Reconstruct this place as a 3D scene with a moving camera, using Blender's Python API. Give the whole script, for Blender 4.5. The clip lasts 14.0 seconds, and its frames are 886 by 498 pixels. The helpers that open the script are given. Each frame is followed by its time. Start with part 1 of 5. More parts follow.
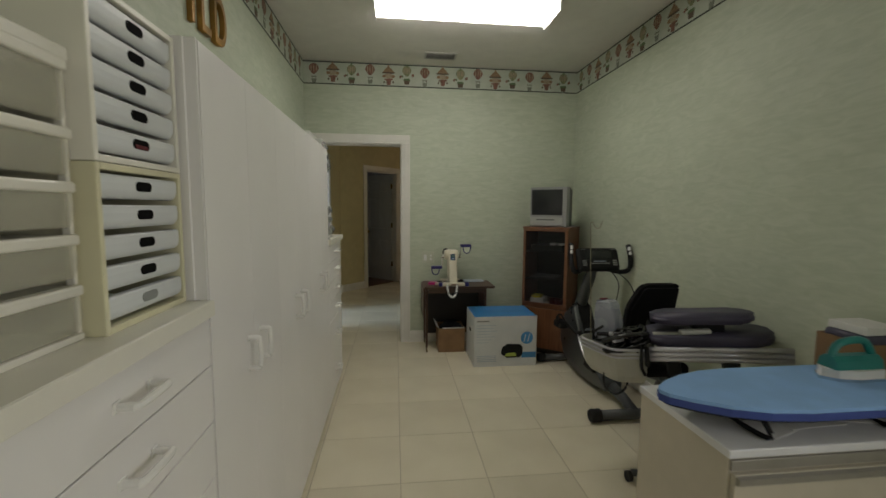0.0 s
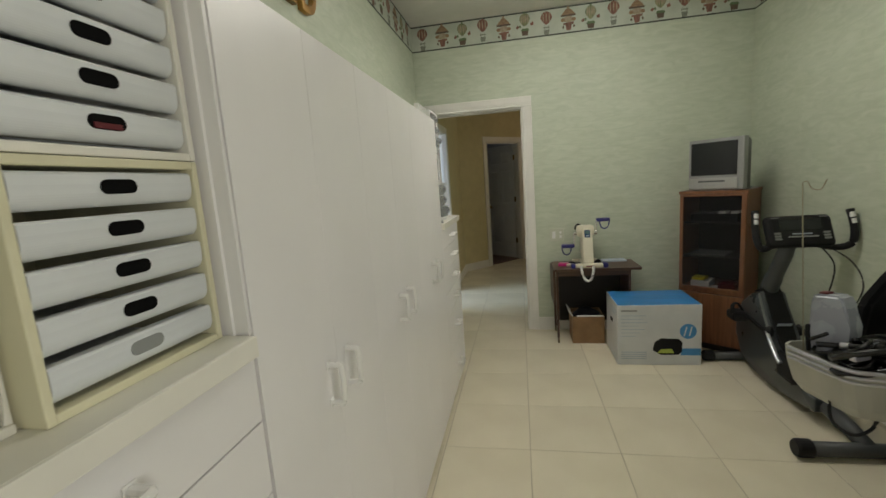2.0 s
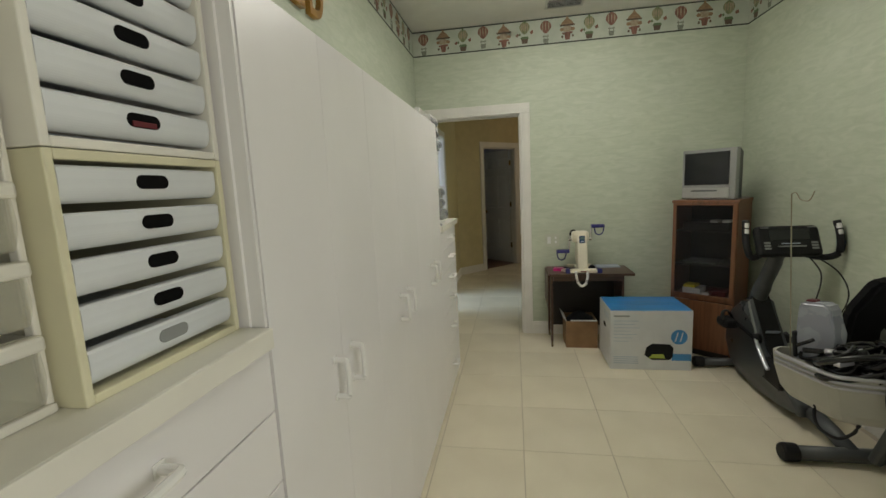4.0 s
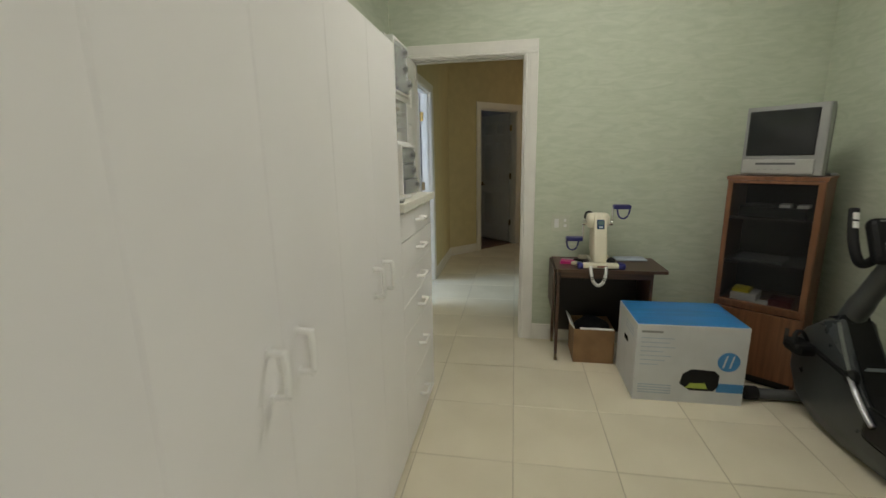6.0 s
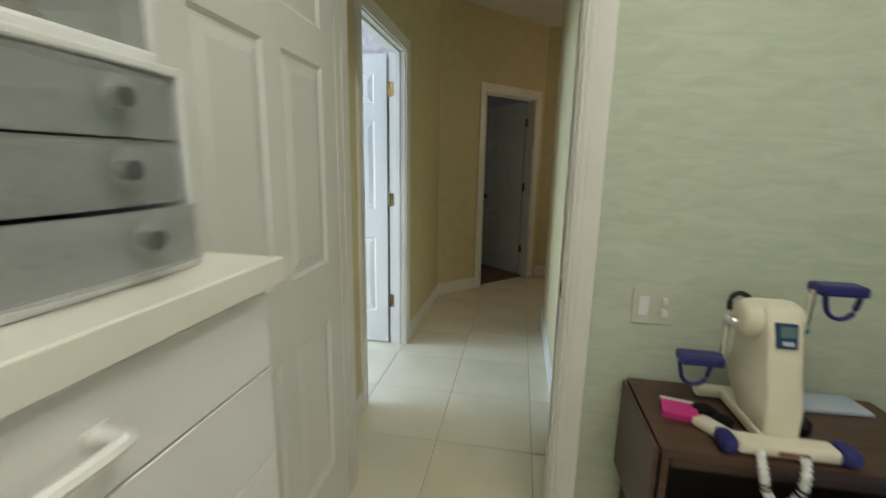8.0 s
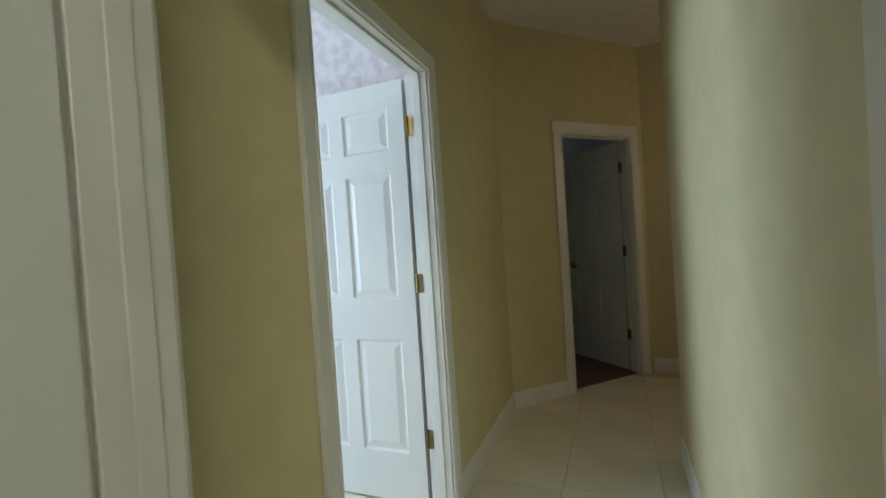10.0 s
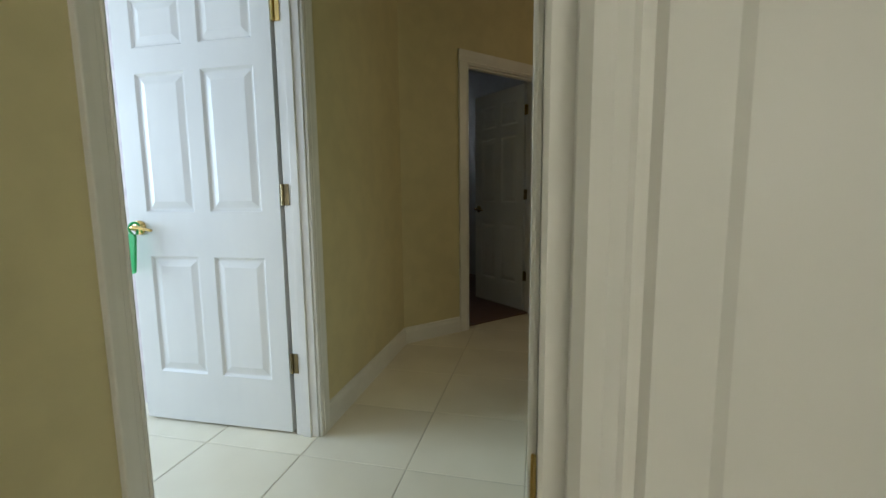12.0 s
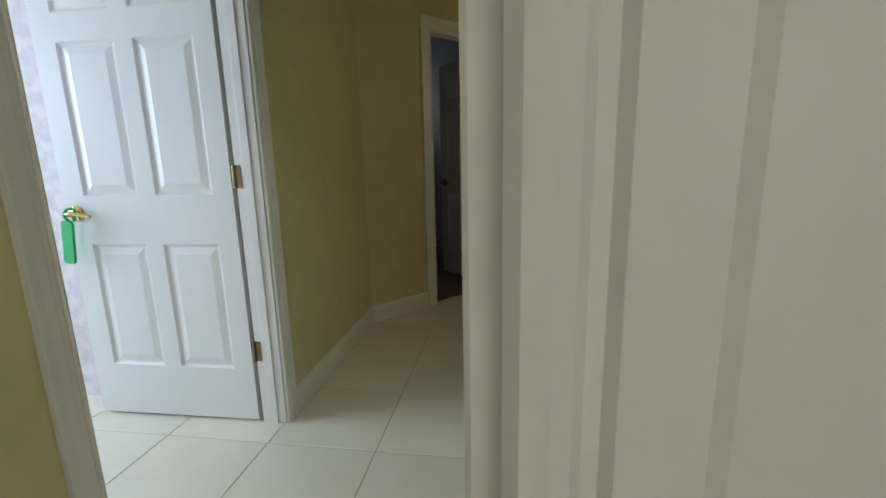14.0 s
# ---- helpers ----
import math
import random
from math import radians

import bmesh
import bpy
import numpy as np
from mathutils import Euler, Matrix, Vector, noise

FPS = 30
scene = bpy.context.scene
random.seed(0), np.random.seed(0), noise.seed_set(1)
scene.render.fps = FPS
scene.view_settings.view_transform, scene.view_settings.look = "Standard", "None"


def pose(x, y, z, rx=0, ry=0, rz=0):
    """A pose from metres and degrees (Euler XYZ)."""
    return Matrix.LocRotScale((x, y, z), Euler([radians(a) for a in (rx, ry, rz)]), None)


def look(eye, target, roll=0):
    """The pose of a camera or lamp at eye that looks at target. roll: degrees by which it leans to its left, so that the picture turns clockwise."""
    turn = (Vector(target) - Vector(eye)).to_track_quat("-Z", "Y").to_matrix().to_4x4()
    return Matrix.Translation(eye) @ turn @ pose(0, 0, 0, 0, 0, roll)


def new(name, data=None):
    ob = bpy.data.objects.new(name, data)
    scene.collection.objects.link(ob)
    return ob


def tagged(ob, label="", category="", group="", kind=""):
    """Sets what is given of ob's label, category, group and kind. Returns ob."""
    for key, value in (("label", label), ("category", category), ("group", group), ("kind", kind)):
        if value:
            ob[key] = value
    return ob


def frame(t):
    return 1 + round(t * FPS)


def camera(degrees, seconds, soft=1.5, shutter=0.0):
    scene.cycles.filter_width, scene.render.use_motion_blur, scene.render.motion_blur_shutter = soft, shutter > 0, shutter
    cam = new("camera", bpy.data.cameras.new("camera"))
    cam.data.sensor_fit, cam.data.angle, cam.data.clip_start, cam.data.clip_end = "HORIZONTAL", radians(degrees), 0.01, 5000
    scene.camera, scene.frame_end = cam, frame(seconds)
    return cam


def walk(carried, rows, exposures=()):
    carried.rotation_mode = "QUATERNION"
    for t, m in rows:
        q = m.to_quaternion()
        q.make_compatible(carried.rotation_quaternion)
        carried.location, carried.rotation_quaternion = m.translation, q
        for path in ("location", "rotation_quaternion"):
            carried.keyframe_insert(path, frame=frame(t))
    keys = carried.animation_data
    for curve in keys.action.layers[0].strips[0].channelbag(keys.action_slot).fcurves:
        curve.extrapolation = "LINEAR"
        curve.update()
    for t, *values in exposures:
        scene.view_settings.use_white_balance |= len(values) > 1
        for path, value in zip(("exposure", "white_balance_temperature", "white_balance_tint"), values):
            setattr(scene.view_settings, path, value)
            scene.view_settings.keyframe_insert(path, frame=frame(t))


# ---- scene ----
cam = camera(92.7, 14.0, 1.5, 0.45)
PATH = [
    (0, (0.613, 0.548, 1.409), (0.838, 2.526, 1.215), 0.4),
    (0.5, (0.611, 0.783, 1.388), (0.654, 2.768, 1.146), 0.7),
    (1, (0.623, 0.965, 1.38), (0.192, 2.887, 1.034), -1.6),
    (1.5, (0.644, 1.039, 1.407), (0.099, 2.938, 1.098), -4.9),
    (2, (0.636, 0.969, 1.419), (0.268, 2.911, 1.117), -4.0),
    (2.5, (0.602, 0.906, 1.429), (0.242, 2.859, 1.188), -2.7),
    (3, (0.594, 0.895, 1.427), (0.203, 2.843, 1.198), -3.8),
    (3.5, (0.604, 0.919, 1.416), (0.249, 2.869, 1.151), -2.7),
    (4, (0.614, 0.927, 1.419), (0.277, 2.877, 1.132), -2.7),
    (6.5, (0.622, 2.193, 1.342), (0.319, 4.121, 0.908), -0.1),
    (7, (0.591, 2.628, 1.326), (0.34, 4.568, 0.908), -0.1),
    (7.5, (0.586, 3.084, 1.326), (0.328, 5.032, 0.954), 0.0),
    (8, (0.519, 3.527, 1.324), (0.174, 5.457, 0.928), 1.1),
    (8.5, (0.506, 3.933, 1.334), (0.216, 5.874, 0.95), -0.3),
    (9, (0.487, 4.253, 1.346), (-0.134, 6.113, 0.954), -1.5),
    (9.2, (0.463, 4.386, 1.334), (-0.212, 6.251, 1.075), -2.8),
    (11.3, (0.624, 4.698, 1.094), (-0.18, 6.528, 1.126), -3.5),
    (11.5, (0.644, 4.724, 1.068), (-0.005, 6.615, 1.007), -3.3),
    (12, (0.669, 4.783, 1.053), (0.23, 6.719, 0.81), -0.6),
    (12.5, (0.671, 4.803, 1.075), (0.231, 6.737, 0.821), -2.3),
    (13, (0.6925, 4.778, 1.121), (0.3965, 6.731, 0.808), -1.2),
    (13.5, (0.6845, 4.826, 1.104), (0.4365, 6.768, 0.697), -1.1),
    (14, (0.6785, 4.826, 1.095), (0.3865, 6.766, 0.707), -1.3),
]
walk(cam, [(t, look(eye, target, roll)) for t, eye, target, roll in PATH],
     [(0, -0.45, 6500, 9), (1.0, -0.06, 6500, 9), (2.5, 0.06, 6500, 8), (6.5, 0.08, 6500, 8), (7.5, 0.14, 6500, 6), (8.0, 0.28, 6450, 5), (8.5, 0.28, 6400, 4), (9.0, -0.02, 6350, 2), (11.5, 0.16, 6600, 2), (12.5, -0.10, 6550, 6), (13.5, -0.22, 6500, 7), (14.0, -0.12, 6500, 7)])
SIDE_W, FAR_W, BACK_W, TUBE_E, WARM_W, FAR_TURN = 94.0, 44.0, 22.0, 14.8, 6.0, 90.0

# ---- world and light ----
world = bpy.data.worlds.new("sky")
scene.world = world
world.use_nodes = True
sky = world.node_tree.nodes.new("ShaderNodeTexSky")
sky.sky_type, sky.sun_disc, sky.sun_elevation, sky.sun_rotation = "NISHITA", False, radians(50), radians(200)
world.node_tree.links.new(sky.outputs[0], world.node_tree.nodes["Background"].inputs[0])
world.node_tree.nodes["Background"].inputs[1].default_value = 0.1


def area_lamp(name, m, sx, sy, watts, colour):
    data = bpy.data.lights.new(name, "AREA")
    data.shape, data.size, data.size_y, data.energy, data.color = "RECTANGLE", sx, sy, watts, colour
    ob = new(name, data)
    ob.matrix_world = m
    return ob


# sky light standing in the window of the side room
area_lamp("window_daylight", look((-3.35, 5.55, 1.5), (-0.3, 5.9, 0.9)), 1.5, 1.4, SIDE_W, (0.58, 0.755, 1.0))
# far room: unseen daylight lamp added, no window is built for it
area_lamp("far_room_added_daylight", look((-1.2, 10.6, 1.5), (0.3, 8.6, 1.0)), 0.8, 1.0, FAR_W, (0.78, 0.86, 1.0))
# warm light of the lit space to the right of the hall
area_lamp("adjoining_space_light", look((2.45, 7.9, 1.7), (0.9, 8.0, 1.0)), 0.9, 1.2, WARM_W, (1.0, 0.78, 0.52))
# added fill in an unseen window; brightens the cabinet fronts from the right
area_lamp("unseen_back_window_fill", look((2.56, -0.10, 1.5), (0.0, 0.6, 1.0)), 1.4, 1.2, BACK_W, (1.0, 0.95, 0.89))


# ---- materials ----
def material(name, colour, rough=0.5, metal=0.0, spec=0.5, vary=0.06, scale=(8, 8, 8), bump=0.0, bump_scale=120.0,
             second=None, mix=(0.4, 0.6), trans=0.0, emit=0.0, alpha=1.0, piece=0.0, detail=4.0, dirt=0.05, distort=0.0):
    """Base colour varied at two scales, roughness broken up, fine relief."""
    m = bpy.data.materials.new(name)
    m.use_nodes = True
    nt = m.node_tree
    n, l = nt.nodes, nt.links
    b = n["Principled BSDF"]
    co = n.new("ShaderNodeTexCoord")
    mp = n.new("ShaderNodeMapping")
    mp.inputs["Scale"].default_value = scale
    l.new(co.outputs["Object"], mp.inputs[0])
    no = n.new("ShaderNodeTexNoise")
    no.inputs["Distortion"].default_value = distort
    no.inputs["Scale"].default_value, no.inputs["Detail"].default_value = 1.0, detail
    l.new(mp.outputs[0], no.inputs["Vector"])
    ramp = n.new("ShaderNodeValToRGB")
    ramp.color_ramp.elements[0].position, ramp.color_ramp.elements[1].position = mix
    two = second or tuple(c * (1 - vary * 2) for c in colour)
    ramp.color_ramp.elements[0].color = (*two, 1)
    ramp.color_ramp.elements[1].color = (*colour, 1)
    l.new(no.outputs[0], ramp.inputs[0])
    fine = n.new("ShaderNodeTexNoise")
    fine.inputs["Scale"].default_value, fine.inputs["Detail"].default_value = 1.7, 5
    l.new(co.outputs["Object"], fine.inputs["Vector"])
    mul = n.new("ShaderNodeMix")
    mul.data_type, mul.blend_type = "RGBA", "MULTIPLY"
    mul.inputs[0].default_value = 1.0
    r2 = n.new("ShaderNodeMapRange")
    r2.inputs[3].default_value, r2.inputs[4].default_value = 1 - dirt * 2, 1.0 + dirt * 0.5
    l.new(fine.outputs[0], r2.inputs[0])
    l.new(ramp.outputs[0], mul.inputs[6])
    l.new(r2.outputs[0], mul.inputs[7])
    out = mul.outputs[2]
    if piece:
        info = n.new("ShaderNodeObjectInfo")
        r3 = n.new("ShaderNodeMapRange")
        r3.inputs[3].default_value, r3.inputs[4].default_value = 1 - piece, 1.0
        l.new(info.outputs["Random"], r3.inputs[0])
        m2 = n.new("ShaderNodeMix")
        m2.data_type, m2.blend_type = "RGBA", "MULTIPLY"
        m2.inputs[0].default_value = 1.0
        l.new(out, m2.inputs[6])
        l.new(r3.outputs[0], m2.inputs[7])
        out = m2.outputs[2]
    l.new(out, b.inputs["Base Color"])
    rr = n.new("ShaderNodeMapRange")
    rr.inputs[3].default_value, rr.inputs[4].default_value = max(0.02, rough - 0.08), min(1, rough + 0.08)
    l.new(no.outputs[0], rr.inputs[0])
    l.new(rr.outputs[0], b.inputs["Roughness"])
    b.inputs["Metallic"].default_value = metal
    b.inputs["Specular IOR Level"].default_value = spec
    b.inputs["Transmission Weight"].default_value = trans
    b.inputs["Alpha"].default_value = alpha
    if emit:
        b.inputs["Emission Color"].default_value = (*colour, 1)
        b.inputs["Emission Strength"].default_value = emit
    if bump:
        bn = n.new("ShaderNodeTexNoise")
        bn.inputs["Scale"].default_value, bn.inputs["Detail"].default_value = bump_scale, 3
        l.new(co.outputs["Object"], bn.inputs["Vector"])
        bp = n.new("ShaderNodeBump")
        bp.inputs["Strength"].default_value, bp.inputs["Distance"].default_value = bump, 0.002
        l.new(bn.outputs[0], bp.inputs["Height"])
        l.new(bp.outputs[0], b.inputs["Normal"])
    return m


GREEN = material("green_wallpaper", (0.585, 0.625, 0.505), 0.58, second=(0.495, 0.548, 0.425), scale=(6.5, 6.5, 26), mix=(0.33, 0.68), distort=1.3, bump=0.25, bump_scale=70, detail=6)
YELLOW = material("yellow_wall_paint", (0.66, 0.575, 0.335), 0.6, vary=0.03, bump=0.15, bump_scale=220)
PINK = material("side_room_wallpaper", (0.74, 0.68, 0.66), 0.7, second=(0.62, 0.55, 0.56), scale=(18, 18, 18))
GREY_WALL = material("far_room_paint", (0.55, 0.55, 0.55), 0.7, vary=0.03)
CEIL = material("ceiling_paint", (0.80, 0.78, 0.73), 0.85, vary=0.02, bump=0.35, bump_scale=160)
TRIM = material("gloss_trim_paint", (0.80, 0.78, 0.73), 0.32, vary=0.02, bump=0.04, bump_scale=90)
DOOR = material("door_paint", (0.79, 0.785, 0.745), 0.36, vary=0.008, scale=(14, 14, 3), bump=0.06, bump_scale=140)
SWITCH = material("sage_switch_plate", (0.60, 0.62, 0.51), 0.4, vary=0.03)
LAMINATE = material("white_laminate", (0.885, 0.865, 0.855), 0.34, vary=0.008, scale=(6, 6, 2), bump=0.03, bump_scale=200)
COUNTER = material("cream_worktop", (0.86, 0.835, 0.745), 0.34, vary=0.02)
CREAM = material("cream_plastic", (0.78, 0.74, 0.52), 0.38, vary=0.03)
PULL_W = material("bright_white_plastic", (0.90, 0.89, 0.86), 0.25, vary=0.01)
WHITE_P = material("white_plastic", (0.80, 0.80, 0.78), 0.35, vary=0.02)
TRAY_W = material("white_card_drawer", (0.76, 0.785, 0.80), 0.42, vary=0.02)
CLEAR = material("clear_plastic", (0.84, 0.82, 0.67), 0.15, trans=0.15, alpha=0.27, vary=0.02)
CLEAR_DK = material("smoky_clear_plastic", (0.50, 0.52, 0.51), 0.22, trans=0.1, alpha=0.36, vary=0.0, dirt=0.0)
BLACK = material("black_plastic", (0.007, 0.007, 0.008), 0.5, spec=0.3, vary=0.1, bump=0.05)
# near black: the shade inside holes and gaps is put into this colour
GAP_SHADE = material("gap_shade_black", (0.005, 0.005, 0.005), 0.9, spec=0.1)
RUBBER = material("black_rubber", (0.008, 0.008, 0.009), 0.6, spec=0.35, bump=0.2, bump_scale=300)
HOSE = material("glossy_black_hose", (0.006, 0.006, 0.007), 0.22, spec=0.5, vary=0.1)
ROD = material("pale_brass_wire", (0.42, 0.38, 0.27), 0.35, metal=0.7, vary=0.08)
FOAM = material("black_fabric", (0.006, 0.006, 0.007), 0.9, spec=0.2, bump=0.5, bump_scale=260)
BIKE_GREY = material("grey_bike_shell", (0.062, 0.070, 0.074), 0.3, vary=0.05)
BIKE_PALE = material("pale_grey_bike_trim", (0.20, 0.215, 0.205), 0.35, vary=0.05)
BIKE_STEEL = material("grey_painted_steel", (0.075, 0.08, 0.082), 0.4, vary=0.06)
SILVER = material("brushed_aluminium", (0.62, 0.62, 0.68), 0.32, metal=0.75, vary=0.05, scale=(4, 90, 90))
CHROME = material("chrome", (0.80, 0.80, 0.80), 0.12, metal=1.0, vary=0.02)
BRASS = material("polished_brass", (0.72, 0.53, 0.20), 0.2, metal=1.0, vary=0.04)
OLD_BRASS = material("tarnished_brass", (0.26, 0.20, 0.10), 0.35, metal=0.9, vary=0.15)
BEIGE_P = material("beige_moulded_plastic", (0.46, 0.455, 0.40), 0.45, vary=0.03)
PURPLE = material("dark_purple_vinyl", (0.060, 0.054, 0.095), 0.5, bump=0.25, bump_scale=200)
BROWN_W = material("dark_walnut_veneer", (0.10, 0.052, 0.032), 0.38, second=(0.055, 0.028, 0.018), scale=(3, 60, 60), mix=(0.35, 0.65))
ORANGE_W = material("reddish_wood_veneer", (0.215, 0.090, 0.040), 0.4, second=(0.14, 0.056, 0.024), scale=(50, 50, 3), mix=(0.35, 0.65))
# near black: dark trim, and the shade inside cabinet and table as colour
DARK_IN = material("dark_trim_and_inner_shade", (0.020, 0.016, 0.014), 0.6)
GLASS = material("smoked_glass", (0.02, 0.021, 0.021), 0.05, spec=0.35, alpha=0.26, vary=0.0, dirt=0.0)
SCREEN = material("tv_screen_glass", (0.018, 0.020, 0.021), 0.12, vary=0.02)
TV_SILVER = material("silver_tv_plastic", (0.33, 0.335, 0.33), 0.35, metal=0.2, vary=0.03)
TV_PALE = material("pale_silver_tv_panel", (0.42, 0.42, 0.40), 0.4, metal=0.1, vary=0.04)
TV_DARK = material("dark_grey_tv_shell", (0.10, 0.105, 0.105), 0.5)
CARD = material("brown_cardboard", (0.28, 0.165, 0.08), 0.85, vary=0.08, bump=0.15)
CARTON = material("white_printed_carton", (0.70, 0.715, 0.73), 0.45, vary=0.03)
BLUE_TOP = material("blue_printed_carton", (0.045, 0.26, 0.62), 0.35, vary=0.1, scale=(3, 20, 3))
BLUE_INK = material("blue_ink", (0.07, 0.28, 0.60), 0.45, vary=0.05)
CASE_GREY = material("grey_device_plastic", (0.36, 0.38, 0.44), 0.28, vary=0.08)
PALE_INK = material("pale_blue_grey_ink", (0.46, 0.53, 0.62), 0.5)
GREY_INK = material("grey_ink", (0.30, 0.31, 0.30), 0.5)
LIME = material("lime_ink", (0.45, 0.55, 0.10), 0.5)
IVORY = material("ivory_plastic", (0.78, 0.73, 0.58), 0.34, vary=0.03)
NAVY = material("navy_blue_plastic", (0.025, 0.025, 0.17), 0.4, vary=0.08)
LCD = material("blue_lcd_bezel", (0.015, 0.05, 0.13), 0.25)
LCD_G = material("grey_green_lcd", (0.10, 0.17, 0.17), 0.2)
PURPLE_BALL = material("violet_plastic", (0.12, 0.09, 0.38), 0.4)
PINK_P = material("magenta_box", (0.62, 0.03, 0.24), 0.5)
RED = material("dark_red", (0.12, 0.006, 0.012), 0.6)
PAPER = material("paper", (0.74, 0.73, 0.70), 0.8, vary=0.04)
MAGS = material("magazine_edges", (0.55, 0.48, 0.38), 0.7, second=(0.20, 0.12, 0.11), scale=(3, 3, 130), mix=(0.35, 0.6))
MANILA = material("manila_folder", (0.56, 0.34, 0.06), 0.6, vary=0.08)
YEL = material("yellow_plastic", (0.78, 0.66, 0.03), 0.4)
BLUE_CLOTH = material("light_blue_cotton", (0.27, 0.47, 0.80), 0.85, vary=0.04, bump=0.3, bump_scale=400)
NAVY_CLOTH = material("blue_hem", (0.05, 0.08, 0.30), 0.85)
TEAL = material("teal_plastic", (0.02, 0.22, 0.20), 0.35)
FILE_GREY = material("beige_steel_paint", (0.57, 0.52, 0.42), 0.42, vary=0.03)
FILE_TOP = material("pale_cabinet_top", (0.74, 0.74, 0.76), 0.35, vary=0.02)
FILE_LINE = material("grey_drawer_steel", (0.34, 0.32, 0.28), 0.35, metal=0.3)
TILE = material("cream_glazed_tile", (0.83, 0.765, 0.60), 0.24, second=(0.785, 0.715, 0.55), scale=(3, 3, 3), mix=(0.3, 0.7), bump=0.03, bump_scale=30, piece=0.06)
GROUT = material("grout", (0.52, 0.455, 0.34), 0.85, bump=0.3, bump_scale=300)
WOODFLOOR = material("brown_wood_floor", (0.16, 0.075, 0.04), 0.35, second=(0.10, 0.045, 0.025), scale=(4, 60, 4))
TUBE = material("lamp_diffuser", (1.0, 0.955, 0.885), 0.4, vary=0.0, dirt=0.0, emit=TUBE_E)
GOLD = material("gold_painted_letter", (0.36, 0.19, 0.035), 0.4, metal=0.35, vary=0.15)
BORDER = material("border_paper", (0.52, 0.555, 0.47), 0.65, second=(0.46, 0.505, 0.42), scale=(9, 9, 9))
BORDER_LINE = material("border_dark_line", (0.05, 0.055, 0.045), 0.7)
B_RED = material("balloon_red_print", (0.27, 0.125, 0.09), 0.7, second=(0.17, 0.085, 0.06), scale=(60, 60, 20))
B_TAN = material("balloon_tan_print", (0.33, 0.225, 0.125), 0.7, second=(0.24, 0.14, 0.085), scale=(30, 30, 90))
B_OLIVE = material("balloon_olive_print", (0.30, 0.30, 0.155), 0.7, second=(0.15, 0.18, 0.10), scale=(110, 110, 8))
B_PALE = material("balloon_pale_print", (0.42, 0.36, 0.25), 0.7, second=(0.33, 0.25, 0.17), scale=(60, 60, 60))
B_GREY = material("basket_grey_print", (0.16, 0.18, 0.14), 0.7, second=(0.24, 0.25, 0.20), scale=(70, 70, 90))
B_BASK = material("basket_print", (0.13, 0.09, 0.06), 0.7)
B_LEAF = material("leaf_print", (0.13, 0.19, 0.09), 0.7)
GREEN_P = material("bright_green_tag", (0.03, 0.50, 0.13), 0.45)
VENT = material("painted_vent", (0.62, 0.61, 0.58), 0.5)

# ---- building helpers ----
WORLD = {}


def thing(name, m, label, category="", group="", kind=""):
    ob = new(name)
    ob.empty_display_size = 0.1
    ob.matrix_basis = m
    WORLD[ob] = m.copy()
    return tagged(ob, label, category, group, kind)


def mesh_object(name, bm, mat):
    bmesh.ops.recalc_face_normals(bm, faces=bm.faces)
    data = bpy.data.meshes.new(name)
    bm.to_mesh(data)
    bm.free()
    for x in (mat if isinstance(mat, (list, tuple)) else [mat]):
        data.materials.append(x)
    return new(name, data)


def part(name, bm, mat, parent, label="", local=False, smooth=False):
    if not local:
        bm.transform(WORLD[parent].inverted())
    if smooth:
        for f in bm.faces:
            f.smooth = True
    ob = mesh_object(name, bm, mat)
    ob.parent = parent
    WORLD[ob] = WORLD[parent]
    return tagged(ob, label)


def solo(name, bm, mat, label, category="", kind="", group="", smooth=False):
    """A thing that is one mesh, built in world coordinates, with its origin at its base."""
    if smooth:
        for f in bm.faces:
            f.smooth = True
    lo = [min(v.co[i] for v in bm.verts) for i in range(3)]
    hi = [max(v.co[i] for v in bm.verts) for i in range(3)]
    m = pose((lo[0] + hi[0]) / 2, (lo[1] + hi[1]) / 2, lo[2]) if kind != "structure" else Matrix.Identity(4)
    bm.transform(m.inverted())
    ob = mesh_object(name, bm, mat)
    ob.matrix_basis = m
    WORLD[ob] = m
    return tagged(ob, label, category, group, kind)


def box(bm, a, b, bevel=0.0, m=None, seg=2):
    """A box from corner a to corner b added to bm, with rounded edges, turned by m."""
    made = bmesh.ops.create_cube(bm, size=1)["verts"]
    for v in made:
        v.co = Vector([(p + q) / 2 + (q - p) * c for p, q, c in zip(a, b, v.co)])
    if bevel:
        es = list({e for v in made for e in v.link_edges})
        res = bmesh.ops.bevel(bm, geom=es, offset=bevel, segments=seg, affect="EDGES", profile=0.5)
        made = list({v for f in res["faces"] for v in f.verts} | {v for v in made if v.is_valid})
    if m is not None:
        bmesh.ops.transform(bm, matrix=m, verts=made)
    return bm


def B(a, b, bevel=0.0, m=None, seg=2):
    return box(bmesh.new(), a, b, bevel, m, seg)


def prism(bm, pts, axis, lo, hi, m=None):
    """The outline pts, pushed from lo to hi along an axis (0, 1, 2)."""
    def co(p, h):
        q = [p[0], p[1]]
        q.insert(axis, h)
        return Vector(q)
    n = len(pts)
    va = [bm.verts.new(co(p, lo)) for p in pts]
    vb = [bm.verts.new(co(p, hi)) for p in pts]
    bm.faces.new(va)
    bm.faces.new(vb[::-1])
    for i in range(n):
        bm.faces.new((va[i], vb[i], vb[(i + 1) % n], va[(i + 1) % n]))
    if m is not None:
        bmesh.ops.transform(bm, matrix=m, verts=va + vb)
    return bm


def P(pts, axis, lo, hi, m=None):
    return prism(bmesh.new(), pts, axis, lo, hi, m)


